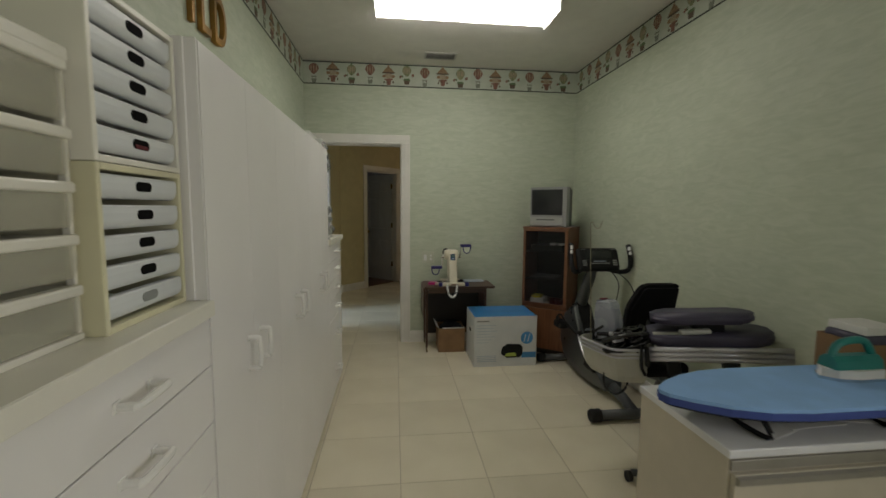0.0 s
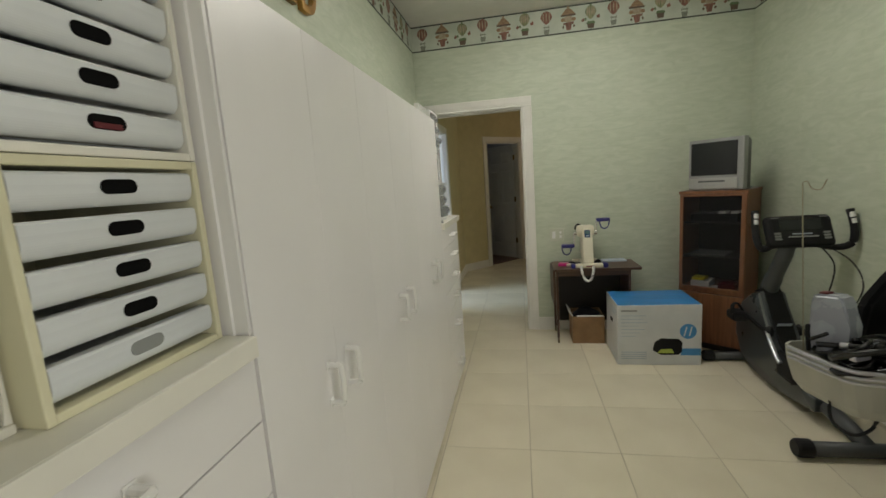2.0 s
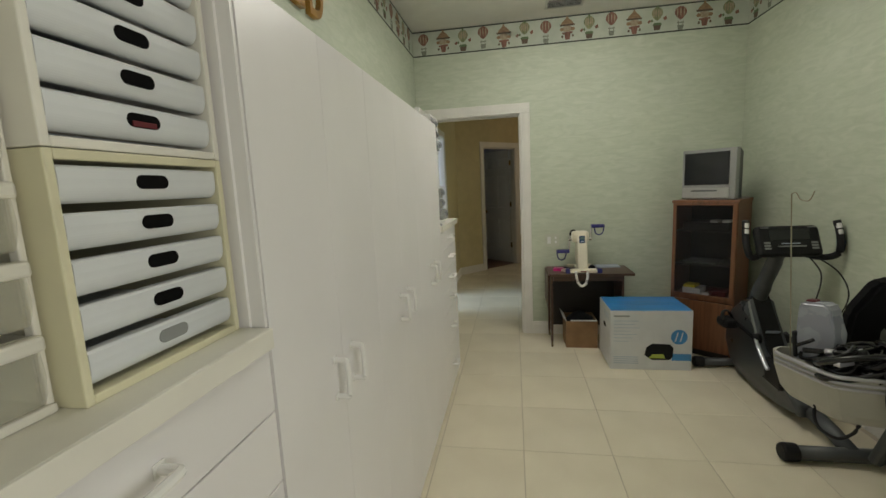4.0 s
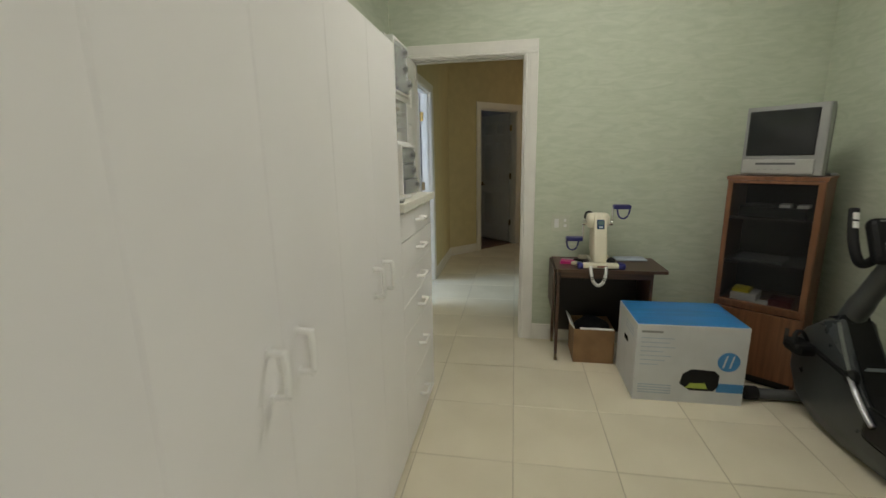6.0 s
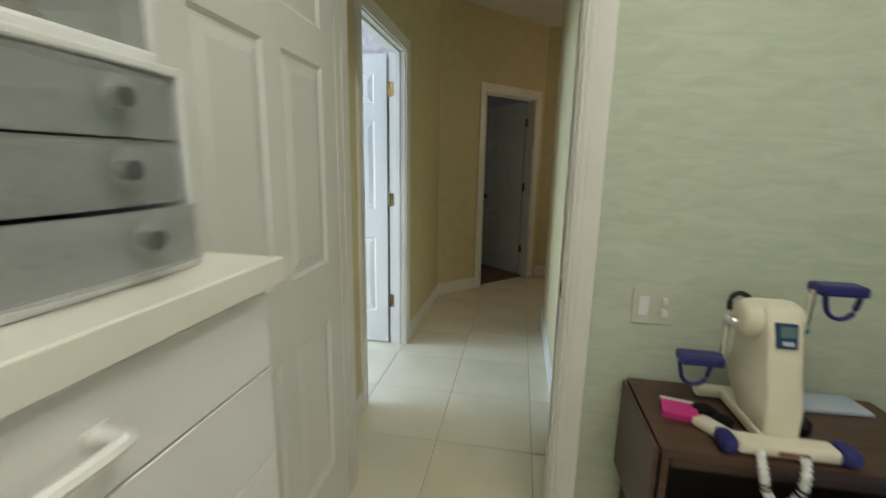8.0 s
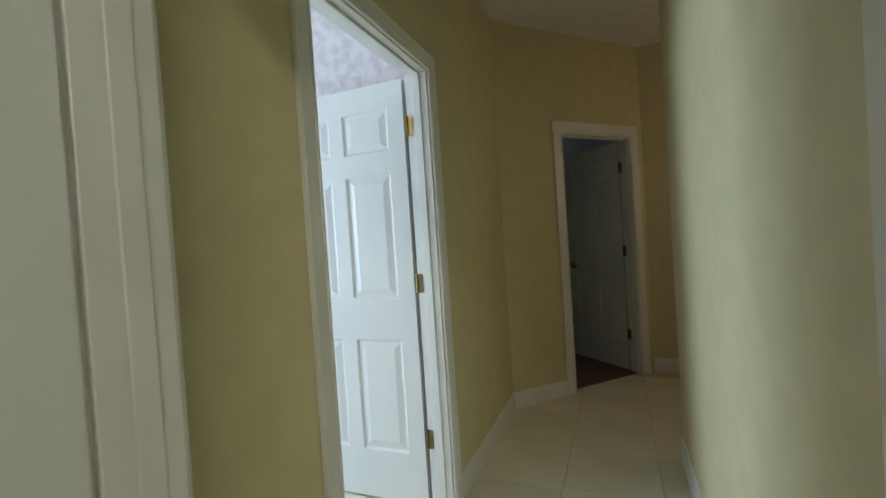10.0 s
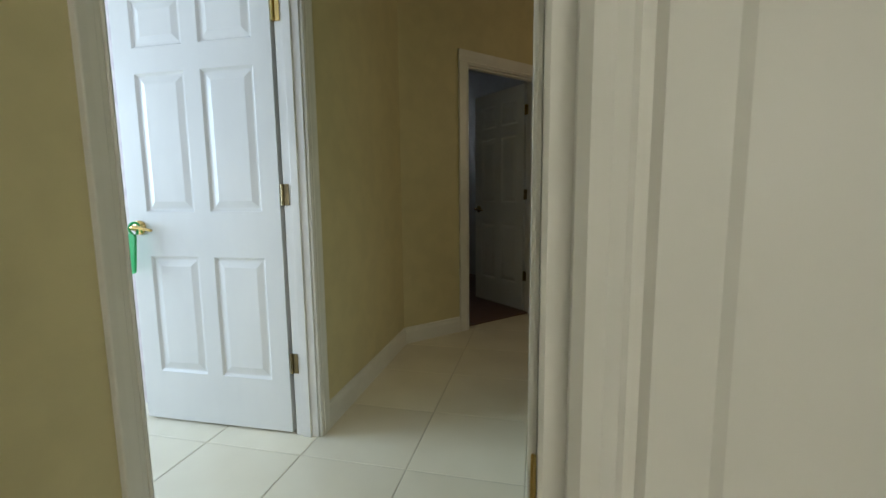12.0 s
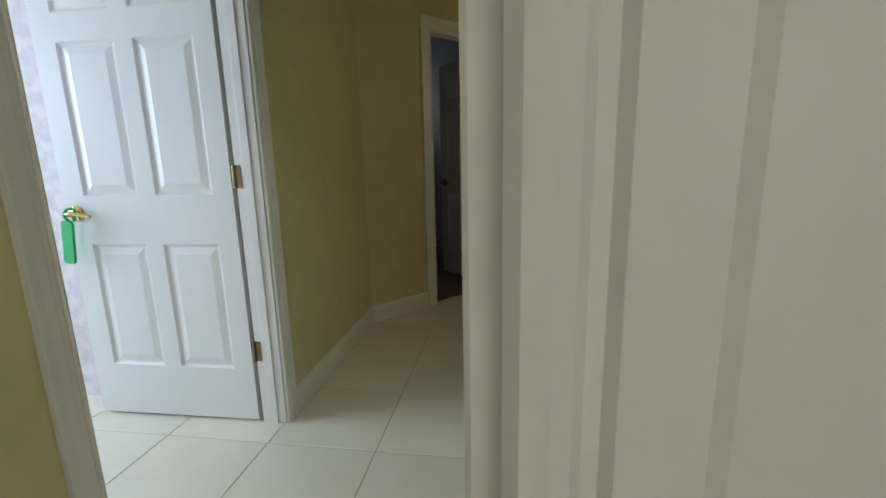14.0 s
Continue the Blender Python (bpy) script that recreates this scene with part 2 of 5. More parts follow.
def tube(bm, pts, r, sides=10, flat=1.0):
    """A round bar along the points; r is one radius or one for each point."""
    pts = [Vector(p) for p in pts]
    rad = r if isinstance(r, (list, tuple)) else [r] * len(pts)
    rings = []
    up = Vector((0, 0, 1))
    for i, p in enumerate(pts):
        d = (pts[min(i + 1, len(pts) - 1)] - pts[max(i - 1, 0)]).normalized()
        ref = up if abs(d.dot(up)) < 0.95 else Vector((1, 0, 0))
        u = d.cross(ref).normalized()
        w = u.cross(d).normalized()
        rings.append([bm.verts.new(p + u * (math.cos(a) * rad[i]) + w * (math.sin(a) * rad[i] * flat))
                      for a in (2 * math.pi * k / sides for k in range(sides))])
    for a, b in zip(rings, rings[1:]):
        for k in range(sides):
            bm.faces.new((a[k], a[(k + 1) % sides], b[(k + 1) % sides], b[k]))
    bm.faces.new(rings[0][::-1])
    bm.faces.new(rings[-1])
    return bm


def T(pts, r, sides=10, flat=1.0):
    return tube(bmesh.new(), pts, r, sides, flat)


def curve(pts, n=8):
    """A smooth line through the points."""
    pts = [Vector(p) for p in pts]
    out = []
    for i in range(len(pts) - 1):
        p0, p1, p2, p3 = pts[max(i - 1, 0)], pts[i], pts[i + 1], pts[min(i + 2, len(pts) - 1)]
        for k in range(n):
            t = k / n
            out.append(0.5 * (2 * p1 + (p2 - p0) * t + (2 * p0 - 5 * p1 + 4 * p2 - p3) * t * t + (3 * p1 - p0 - 3 * p2 + p3) * t ** 3))
    return out + [pts[-1]]


def disc(bm, c, r, axis, lo, hi, sides=20, sx=1.0):
    pts = [(c[0] + math.cos(2 * math.pi * k / sides) * r * sx, c[1] + math.sin(2 * math.pi * k / sides) * r) for k in range(sides)]
    return prism(bm, pts, axis, lo, hi)


def slot_pts(w, h, n=6):
    """A stadium outline."""
    r = h / 2
    out = []
    for s, a0 in ((1, -90), (-1, 90)):
        for k in range(n + 1):
            a = radians(a0 + 180 * k / n)
            out.append((s * (w / 2 - r) + math.cos(a) * r, math.sin(a) * r))
    return out


def round_rect(x0, y0, x1, y1, r, n=4):
    out = []
    for cx, cy, a0 in ((x1 - r, y1 - r, 0), (x0 + r, y1 - r, 90), (x0 + r, y0 + r, 180), (x1 - r, y0 + r, 270)):
        for k in range(n + 1):
            a = radians(a0 + 90 * k / n)
            out.append((cx + math.cos(a) * r, cy + math.sin(a) * r))
    return out


def blob(c, r, seed=0, rough=0.3, flat=1.0):
    """A crumpled lump."""
    bm = bmesh.new()
    bmesh.ops.create_icosphere(bm, subdivisions=3, radius=1)
    for v in bm.verts:
        k = 1 + rough * noise.noise(v.co * 2.1 + Vector((seed * 7.3, seed * 1.7, 0)))
        v.co = Vector((v.co.x * r[0] * k, v.co.y * r[1] * k, v.co.z * r[2] * k * flat)) + Vector(c)
    return bm


# ---- structure ----
LX, RX, FY, CZ = -0.265, 2.50, 4.905, 2.82          # left wall, right wall, far wall, ceiling of the first room
JL, JR, DH = -0.095, 0.670, 2.035                   # its doorway
HX = 0.765                                          # right wall of the hall
BY = -1.2                                           # wall behind the walk's start
D0, D1 = 5.581, 6.377                                # doorway of the side room in the hall's left wall
DIAG = pose(LX, 7.610, 0, 0, 0, 47)                 # slanting wall at the hall's end: x runs along it
F0, F1 = 0.594, 1.312                               # its doorway


def wall(name, boxes, mat, label, m=None):
    bm = bmesh.new()
    for a, b in boxes:
        box(bm, a, b, m=m)
    return solo(name, bm, mat, label, "wall", "structure")


GW = "pale green streaked wallpaper wall"
wall("wall_west", [((LX - 0.055, BY, 0), (LX, FY, CZ))], GREEN, GW)
wall("wall_east", [((RX, BY, 0), (RX + 0.11, -0.90, CZ)), ((RX, 0.70, 0), (RX + 0.11, FY, CZ)), ((RX, -0.90, 0), (RX + 0.11, 0.70, 0.85)), ((RX, -0.90, 2.15), (RX + 0.11, 0.70, CZ))], GREEN, GW)
wall("wall_south", [((LX - 0.055, BY - 0.11, 0), (RX + 0.11, BY, CZ))], GREEN, GW)
wall("wall_north", [((LX - 0.055, FY, 0), (JL - 0.02, FY + 0.055, CZ)), ((JR + 0.02, FY, 0), (RX + 0.11, FY + 0.055, CZ)),
                    ((JL - 0.02, FY, DH + 0.02), (JR + 0.02, FY + 0.055, CZ))], GREEN, "pale green streaked wallpaper wall round the doorway")
YW = "plain yellow painted hall wall"
H0, H1 = FY + 0.055, FY + 0.11
wall("wall_hall_south", [((LX - 0.055, H0, 0), (JL - 0.02, H1, CZ)), ((JR + 0.02, H0, 0), (RX + 0.11, H1, CZ)),
                         ((JL - 0.02, H0, DH + 0.02), (JR + 0.02, H1, CZ))], YELLOW, YW)
wall("wall_hall_west", [((LX - 0.055, H1, 0), (LX, D0 - 0.02, CZ)), ((LX - 0.055, D1 + 0.02, 0), (LX, 7.665, CZ)),
                        ((LX - 0.055, D0 - 0.02, DH + 0.02), (LX, D1 + 0.02, CZ))], YELLOW, YW)
wall("wall_hall_east", [((HX, H1, 0), (HX + 0.11, 7.15, CZ))], YELLOW, YW)
wall("wall_hall_diagonal", [((0.0, 0.0, 0), (F0 - 0.02, 0.055, CZ)), ((F1 + 0.02, 0, 0), (1.49, 0.055, CZ)), ((F0 - 0.02, 0, DH + 0.02), (F1 + 0.02, 0.055, CZ))],
     YELLOW, "slanting yellow painted wall at the hall end", DIAG)
EX = DIAG @ Vector((1.47, 0, 0))
wall("wall_hall_north", [((EX.x, EX.y, 0), (RX + 0.11, EX.y + 0.055, CZ))], YELLOW, YW)
wall("wall_hall_far_east", [((RX, H1, 0), (RX + 0.11, EX.y, CZ))], YELLOW, YW)
# rooms seen through the doorways
SX0 = -3.45
wall("wall_side_room_east", [((LX - 0.11, 4.2, 0), (LX - 0.055, D0 - 0.02, CZ)), ((LX - 0.11, D1 + 0.02, 0), (LX - 0.055, 7.7, CZ)),
                             ((LX - 0.11, D0 - 0.02, DH + 0.02), (LX - 0.055, D1 + 0.02, CZ))], PINK, "pale mottled wallpaper of the side room")
# position made up: close behind door_2, so that its hinge gap stays dark
wall("wall_side_room_north", [((SX0, 6.490, 0), (LX - 0.11, 6.590, CZ))], PINK, "pale mottled wallpaper of the side room")
wall("wall_side_room_south", [((SX0, 4.1, 0), (LX - 0.11, 4.2, CZ))], PINK, "pale mottled wallpaper of the side room")
wall("wall_side_room_west", [((SX0 - 0.1, 4.1, 0), (SX0, 4.75, CZ)), ((SX0 - 0.1, 6.35, 0), (SX0, 6.590, CZ)), ((SX0 - 0.1, 4.75, 0), (SX0, 6.35, 0.8)),
                             ((SX0 - 0.1, 4.75, 2.25), (SX0, 6.35, CZ))], PINK, "pale mottled wallpaper of the side room")
FR = "grey painted wall of the far room"
wall("wall_far_room_south", [((0.0, 0.055, 0), (F0 - 0.02, 0.11, CZ)), ((F1 + 0.02, 0.055, 0), (2.2, 0.11, CZ)), ((F0 - 0.02, 0.055, DH + 0.02), (F1 + 0.02, 0.11, CZ))], GREY_WALL, FR, DIAG)
wall("wall_far_room_east", [((2.1, 0.11, 0), (2.2, 2.6, CZ))], GREY_WALL, FR, DIAG)
wall("wall_far_room_north", [((-0.6, 2.6, 0), (2.2, 2.7, CZ))], GREY_WALL, FR, DIAG)
wall("wall_far_room_west", [((-0.6, 0.11, 0), (-0.5, 2.6, CZ))], GREY_WALL, FR, DIAG)
solo("ceiling", B((SX0 - 0.1, BY - 0.11, CZ), (RX + 0.11, 12.0, CZ + 0.1)), CEIL, "off-white lightly textured ceiling", "ceiling", "structure")
solo("far_room_floor", P([(0.3, 0.05), (2.1, 0.05), (2.1, 2.6), (-0.5, 2.6), (-0.5, 0.05)], 2, 0.001, 0.008, DIAG), WOODFLOOR, "dark brown wooden floor of the far room", "floor", "structure")

CASE = [(0, 0), (0, 0.008), (0.003, 0.0115), (0.008, 0.0125), (0.012, 0.011), (0.0145, 0.007), (0.0175, 0.0075), (0.0195, 0.0105),
        (0.034, 0.0113), (0.0365, 0.0130), (0.06, 0.0142), (0.083, 0.0165), (0.0865, 0.0155), (0.088, 0.011), (0.088, 0)]


def casing(name, m, w, h, label, wide=1.0):
    """Moulded casing round an opening from x = 0 to w in the plane y = 0 of m; it stands proud towards -y."""
    ob = thing(name, Matrix.Identity(4), label, "door casing", kind="structure")
    for side in (-1, 1):
        x = -0.008 if side < 0 else w + 0.008
        part("side_casing", P([(x + side * u * wide, -p) for u, p in CASE], 2, 0.0, h + 0.008, m), TRIM, ob)
    bm = prism(bmesh.new(), [(-p, h + 0.008 + u * wide) for u, p in CASE], 0, -0.008 - 0.088 * wide, w + 0.008 + 0.088 * wide, m)
    part("head_casing", bm, TRIM, ob)
    return ob


def jamb(name, m, w, h, depth, stop, label, proud=0.009):
    """Lining boards with a stop strip, from y = 0 to depth."""
    ob = thing(name, Matrix.Identity(4), label, "door jamb", kind="structure")
    for a, b, s in ((-0.0195, 0, 1), (w, w + 0.0195, -1)):
        part("jamb_board", B((a, 0.001, 0), (b, depth - 0.001, h), 0.0015, m, 1), TRIM, ob)
        x = 0 if s > 0 else w
        part("stop_strip", B((min(x, x + s * proud), stop, 0), (max(x, x + s * proud), stop + 0.035, h), 0.0018, m), TRIM, ob)
    part("head_board", B((-0.0195, 0.001, h), (w + 0.0195, depth - 0.001, h + 0.0195), 0.0015, m, 1), TRIM, ob)
    part("stop_strip", B((0, stop, h - 0.011), (w, stop + 0.035, h), 0.003, m), TRIM, ob)
    return ob


def panel_door(name, m, w, label, hinges=True):
    """A six-panel door, hinge edge at x = 0, leaf towards +x, thickness from y = -0.035 to 0; hinges on the y = 0 side."""
    ob = thing(name, m, label, "door", kind="structure")
    t, st, z0, z1 = 0.035, 0.1025, 0.012, 2.025
    mid = 0.08
    rows = ((0.25, 0.80), (1.0, 1.60), (1.705, 1.905))
    bm = bmesh.new()
    for a, b in ((0.003 if not hinges else 0.016, st), (w / 2 - mid / 2, w / 2 + mid / 2), (w - st, w - 0.003)):
        box(bm, (a, -t, z0), (b, 0, z1))
    zs = [z0, *[z for r in rows for z in r], z1]
    for k in range(0, len(zs), 2):
        for a, b in ((st, w / 2 - mid / 2), (w / 2 + mid / 2, w - st)):
            box(bm, (a, -t, zs[k]), (b, 0, zs[k + 1]))
    part("leaf", bm, DOOR, ob, local=True)
    for lo, hi in rows:
        for a, b in ((st, w / 2 - mid / 2), (w / 2 + mid / 2, w - st)):
            bm = bmesh.new()
            for s in (-1, 1):
                y = 0 if s > 0 else -t
                rings = []
                for inset, d in ((0, 0.0), (0.010, 0.009), (0.018, 0.009), (0.046, 0.0025)):
                    rings.append([bm.verts.new((x, y - s * d, z)) for x, z in ((a + inset, lo + inset), (b - inset, lo + inset), (b - inset, hi - inset), (a + inset, hi - inset))])
                for r, q in zip(rings, rings[1:]):
                    for k in range(4):
                        bm.faces.new((r[k], r[(k + 1) % 4], q[(k + 1) % 4], q[k]))
                bm.faces.new(rings[-1])
            part("panel", bm, DOOR, ob, local=True)
    for z in (1.80, 1.07, 0.335) if hinges else ():
        bm = T([(-0.002, 0.006, z - 0.045), (-0.002, 0.006, z + 0.045)], 0.0065, 10)
        box(bm, (-0.0015, -0.033, z - 0.044), (0.0025, 0.004, z + 0.044))
        box(bm, (-0.03, 0.0005, z - 0.044), (-0.003, 0.003, z + 0.044), 0.001)
        part("hinge", bm, OLD_BRASS if z < 1.5 else BRASS, ob, "brass butt hinge", local=True)
    kx, kz = w - 0.06, 0.93
    for s in (1, -1):
        y = 0.0 if s > 0 else -t
        bm = bmesh.new()
        tube(bm, [(kx, y, kz), (kx, y + s * 0.008, kz)], 0.032, 18)
        tube(bm, [(kx, y + s * 0.008, kz), (kx, y + s * 0.045, kz)], 0.011, 12)
        tube(bm, curve([(kx + 0.008, y + s * 0.048, kz), (kx - 0.03, y + s * 0.052, kz + 0.004), (kx - 0.075, y + s * 0.050, kz - 0.004), (kx - 0.105, y + s * 0.046, kz - 0.010)], 5),
             [0.0115] * 6 + [0.010] * 5 + [0.008] * 5, 10, 0.75)
        part("lever_handle", bm, BRASS, ob, "polished brass lever handle", local=True, smooth=True)
    return ob


casing("trim_1", pose(JL, FY, 0), JR - JL, DH, "white moulded casing round the room doorway")
casing("trim_2", pose(JR, H1, 0, 0, 0, 180), JR - JL, DH, "white moulded casing on the hall side")
jamb("jamb_1", pose(JL, FY, 0), JR - JL, DH, 0.11, 0.042, "white door lining with stop strip", 0.004)
MS = pose(LX, D0, 0, 0, 0, 90)
casing("trim_3", MS, D1 - D0, DH, "white moulded casing of the side room doorway", 0.82)
jamb("jamb_2", MS, D1 - D0, DH, 0.11, 0.034, "white door lining with stop strip")
MF = DIAG @ pose(F0, 0, 0)
casing("trim_4", MF, F1 - F0, DH, "cream moulded casing of the far doorway")
jamb("jamb_3", MF, F1 - F0, DH, 0.11, 0.034, "white door lining with stop strip")
strike = thing("strike_plate", Matrix.Identity(4), "brass strike plate on the white jamb", "strike plate")
part("plate", B((JR - 0.0025, FY + 0.008, 0.895), (JR - 0.0002, FY + 0.034, 0.955), 0.001), BRASS, strike)
# no real hole: its inner shade is a near-black patch on the plate
part("latch_hole", B((JR - 0.0032, FY + 0.014, 0.912), (JR - 0.0024, FY + 0.026, 0.938)), GAP_SHADE, strike)

panel_door("door_1", pose(JL + 0.002, FY - 0.008, 0, 0, 0, -88.5), 0.757, "white six-panel door standing open beside the drawers", False)
panel_door("door_2", pose(LX - 0.112, D1 - 0.002, 0, 0, 0, 181.0), 0.790, "white six-panel door of the side room, open square")
panel_door("door_3", DIAG @ pose(F1 - 0.006, 0.112, 0, 0, 0, FAR_TURN), 0.70, "white six-panel door of the dark far room, half open")


def baseboard(name, runs, label="white moulded baseboard", mat=None):
    bm = bmesh.new()
    for m, n in runs:
        prism(bm, [(0, 0), (-0.014, 0), (-0.014, 0.085), (-0.010, 0.10), (-0.008, 0.115), (0, 0.12)], 0, 0, n, m)
    return solo(name, bm, TRIM, label, "baseboard", "structure")


baseboard("baseboard_north", [(pose(JR + 0.097, FY, 0), RX - JR - 0.097)])
baseboard("baseboard_east", [(pose(RX, FY - 0.015, 0, 0, 0, -90), 6.0)])
baseboard("baseboard_hall_west", [(pose(LX, H1, 0, 0, 0, 90), D0 - 0.081 - H1), (pose(LX, D1 + 0.081, 0, 0, 0, 90), 7.610 - D1 - 0.081)])
baseboard("baseboard_hall_diagonal", [(DIAG, F0 - 0.097)])
baseboard("baseboard_hall_north", [(pose(EX.x, EX.y, 0), RX - EX.x)])
baseboard("baseboard_hall_east", [(pose(HX, 7.15, 0, 0, 0, -90), 7.15 - H1 - 0.02)])

# ---- ceiling fixtures, wall border, wall fittings ----
lamp = thing("ceiling_light", pose(1.10, 3.56, CZ), "white wraparound fluorescent ceiling light, switched on", "ceiling light")
part("housing", B((0.475, 3.395, CZ - 0.03), (1.725, 3.725, CZ), 0.004), WHITE_P, lamp)
part("diffuser", P([(3.405, CZ - 0.03), (3.715, CZ - 0.03), (3.705, CZ - 0.07), (3.66, CZ - 0.095), (3.46, CZ - 0.095), (3.415, CZ - 0.07)], 0, 0.49, 1.71), TUBE, lamp, "glowing prismatic diffuser")
for x in (0.477, 1.711):
    part("end_cap", B((x, 3.398, CZ - 0.098), (x + 0.012, 3.722, CZ - 0.031), 0.003), WHITE_P, lamp)

vent = thing("ceiling_vent", pose(1.04, 4.62, CZ), "painted metal air vent in the ceiling", "air vent")
bm = bmesh.new()
for a, b in (((0.89, 4.53), (1.19, 4.55)), ((0.89, 4.69), (1.19, 4.71)), ((0.89, 4.55), (0.91, 4.69)), ((1.17, 4.55), (1.19, 4.69))):
    box(bm, (*a, CZ - 0.008), (*b, CZ), 0.002)
part("frame", bm, VENT, vent)
# near-black sheet paints the shade behind the slats
part("backing", B((0.91, 4.55, CZ - 0.003), (1.17, 4.69, CZ - 0.0005)), GAP_SHADE, vent)
for k in range(6):
    part("slat", B((-0.13, -0.009, -0.001), (0.13, 0.009, 0.001), m=pose(1.04, 4.562 + k * 0.0232, CZ - 0.006, 35)), VENT, vent)

# border of balloons along the top of three walls
BZ0, BZ1 = 2.60, 2.82


def balloon(bm, kind, m):
    """One printed figure, 0.15 high, centred on x = 0, in the plane y = 0; returns outlines by material slot."""
    def add(pts, slot, h):
        n0 = len(bm.faces)
        prism(bm, pts, 1, -h, 0, m)
        bm.faces.ensure_lookup_table()
        for f in bm.faces[n0:]:
            f.material_index = slot
    def egg(cx, cz, rx, rz, drop=0.0, n=16):
        return [(cx + math.cos(2 * math.pi * k / n) * rx * (1 - drop * (math.sin(2 * math.pi * k / n) < 0) * abs(math.sin(2 * math.pi * k / n))), cz + math.sin(2 * math.pi * k / n) * rz) for k in range(n)]
    if kind == 0:
        add(egg(0, 0.030, 0.038, 0.042, 0.45), 0, 0.0012)
        for u in (-0.020, 0.0, 0.020):
            add(egg(u, 0.034, 0.004, 0.030, 0.3, 8), 5, 0.0016)
        add([(-0.020, -0.026), (0.020, -0.026), (0.022, -0.033), (-0.022, -0.033)], 6, 0.0010)
        for u in (-0.012, 0.012):
            add([(u - 0.001, -0.05), (u + 0.001, -0.05), (u * 1.2 + 0.001, -0.018), (u * 1.2 - 0.001, -0.018)], 3, 0.0008)
        add([(-0.020, -0.046), (0.020, -0.046), (0.014, -0.076), (-0.014, -0.076)], 6, 0.0012)
    elif kind == 1:
        add([(-0.004, 0.080), (0.004, 0.080), (0.008, 0.066), (0.030, 0.046), (0.044, 0.026), (-0.044, 0.026), (-0.030, 0.046), (-0.008, 0.066)], 1, 0.0012)
        add([(-0.052, 0.026), (0.052, 0.026), (0.046, 0.015), (-0.046, 0.015)], 3, 0.0014)
        add(egg(0, -0.004, 0.036, 0.020), 5, 0.0011)
        for u in (-0.036, 0.036):
            add(egg(u, -0.006, 0.014, 0.012, 0, 10), 1, 0.0015)
        add([(-0.034, -0.026), (0.036, -0.022), (0.034, -0.036), (-0.032, -0.038)], 0, 0.0012)
        add([(-0.020, -0.036), (0.022, -0.036), (0.015, -0.074), (-0.013, -0.074)], 0, 0.0014)
        for u, w in ((-0.034, -0.052), (0.036, -0.050)):
            add(egg(u, w, 0.007, 0.009, 0, 8), 3, 0.0012)
    else:
        add(egg(0, 0.030, 0.036, 0.042, 0.4), 2, 0.0012)
        for u, w in ((-0.022, 0.005), (-0.008, 0.006), (0.008, 0.006), (0.022, 0.005)):
            add(egg(u, 0.034, w, 0.028, 0.3, 10), 5, 0.0016)
        add([(-0.005, 0.082), (0.005, 0.082), (0.008, 0.066), (-0.008, 0.066)], 4, 0.0012)
        add([(-0.062, -0.016), (-0.048, -0.002), (-0.036, -0.012), (-0.052, -0.028)], 0, 0.0012)
        add([(0.036, 0.002), (0.056, 0.014), (0.060, -0.008), (0.043, -0.014)], 0, 0.0012)
        add([(-0.040, -0.008), (-0.030, 0.0), (-0.026, -0.016), (-0.034, -0.022)], 4, 0.0014)
        add([(-0.030, -0.040), (-0.02, -0.026), (0.02, -0.026), (0.030, -0.040), (0.0, -0.046)], 4, 0.0010)
        add([(-0.024, -0.042), (0.024, -0.042), (0.018, -0.072), (-0.018, -0.072)], 3, 0.0012)


def border(name, m, n, first=0):
    ob = thing(name, Matrix.Identity(4), "wallpaper border with hot-air balloons between dark lines", "wallpaper border", kind="structure")
    part("paper_strip", B((0, -0.0012, BZ0), (n, 0, BZ1 - 0.001), m=m), BORDER, ob)
    part("top_line", B((0, -0.0022, BZ1 - 0.014), (n, -0.0012, BZ1 - 0.003), m=m), BORDER_LINE, ob)
    part("bottom_line", B((0, -0.0022, BZ0), (n, -0.0012, BZ0 + 0.011), m=m), BORDER_LINE, ob)
    step = 0.1795
    for k in range(int(n / step)):
        bm = bmesh.new()
        balloon(bm, (k + first) % 3, m @ pose(0.10 + k * step, -0.0012, (BZ0 + BZ1) / 2 + (0.006 if k % 2 else -0.004)) @ Matrix.Scale(1.24, 4))
        part("balloon", bm, [B_RED, B_TAN, B_OLIVE, B_BASK, B_LEAF, B_PALE, B_GREY], ob)
    return ob


border("border_north", pose(LX + 0.002, FY, 0), RX - LX - 0.004)
border("border_west", pose(LX, 1.6, 0, 0, 0, 90), FY - 1.6 - 0.003, 1)
border("border_east", pose(RX, FY - 0.003, 0, 0, 0, -90), 3.3, 2)

switch = thing("light_switch", pose(0.95, FY, 0.895), "white two-gang switch plate on green wallpaper", "light switch")
part("plate", B((0.888, FY - 0.006, 0.835), (1.012, FY, 0.953), 0.003), SWITCH, switch)
part("rocker", B((0.908, FY - 0.010, 0.862), (0.938, FY - 0.006, 0.926), 0.002), WHITE_P, switch)
part("knob", T([(0.982, FY - 0.006, 0.878), (0.982, FY - 0.024, 0.878)], 0.011, 14), WHITE_P, switch)
part("toggle", B((0.974, FY - 0.016, 0.905), (0.990, FY - 0.006, 0.925), 0.002), WHITE_P, switch)

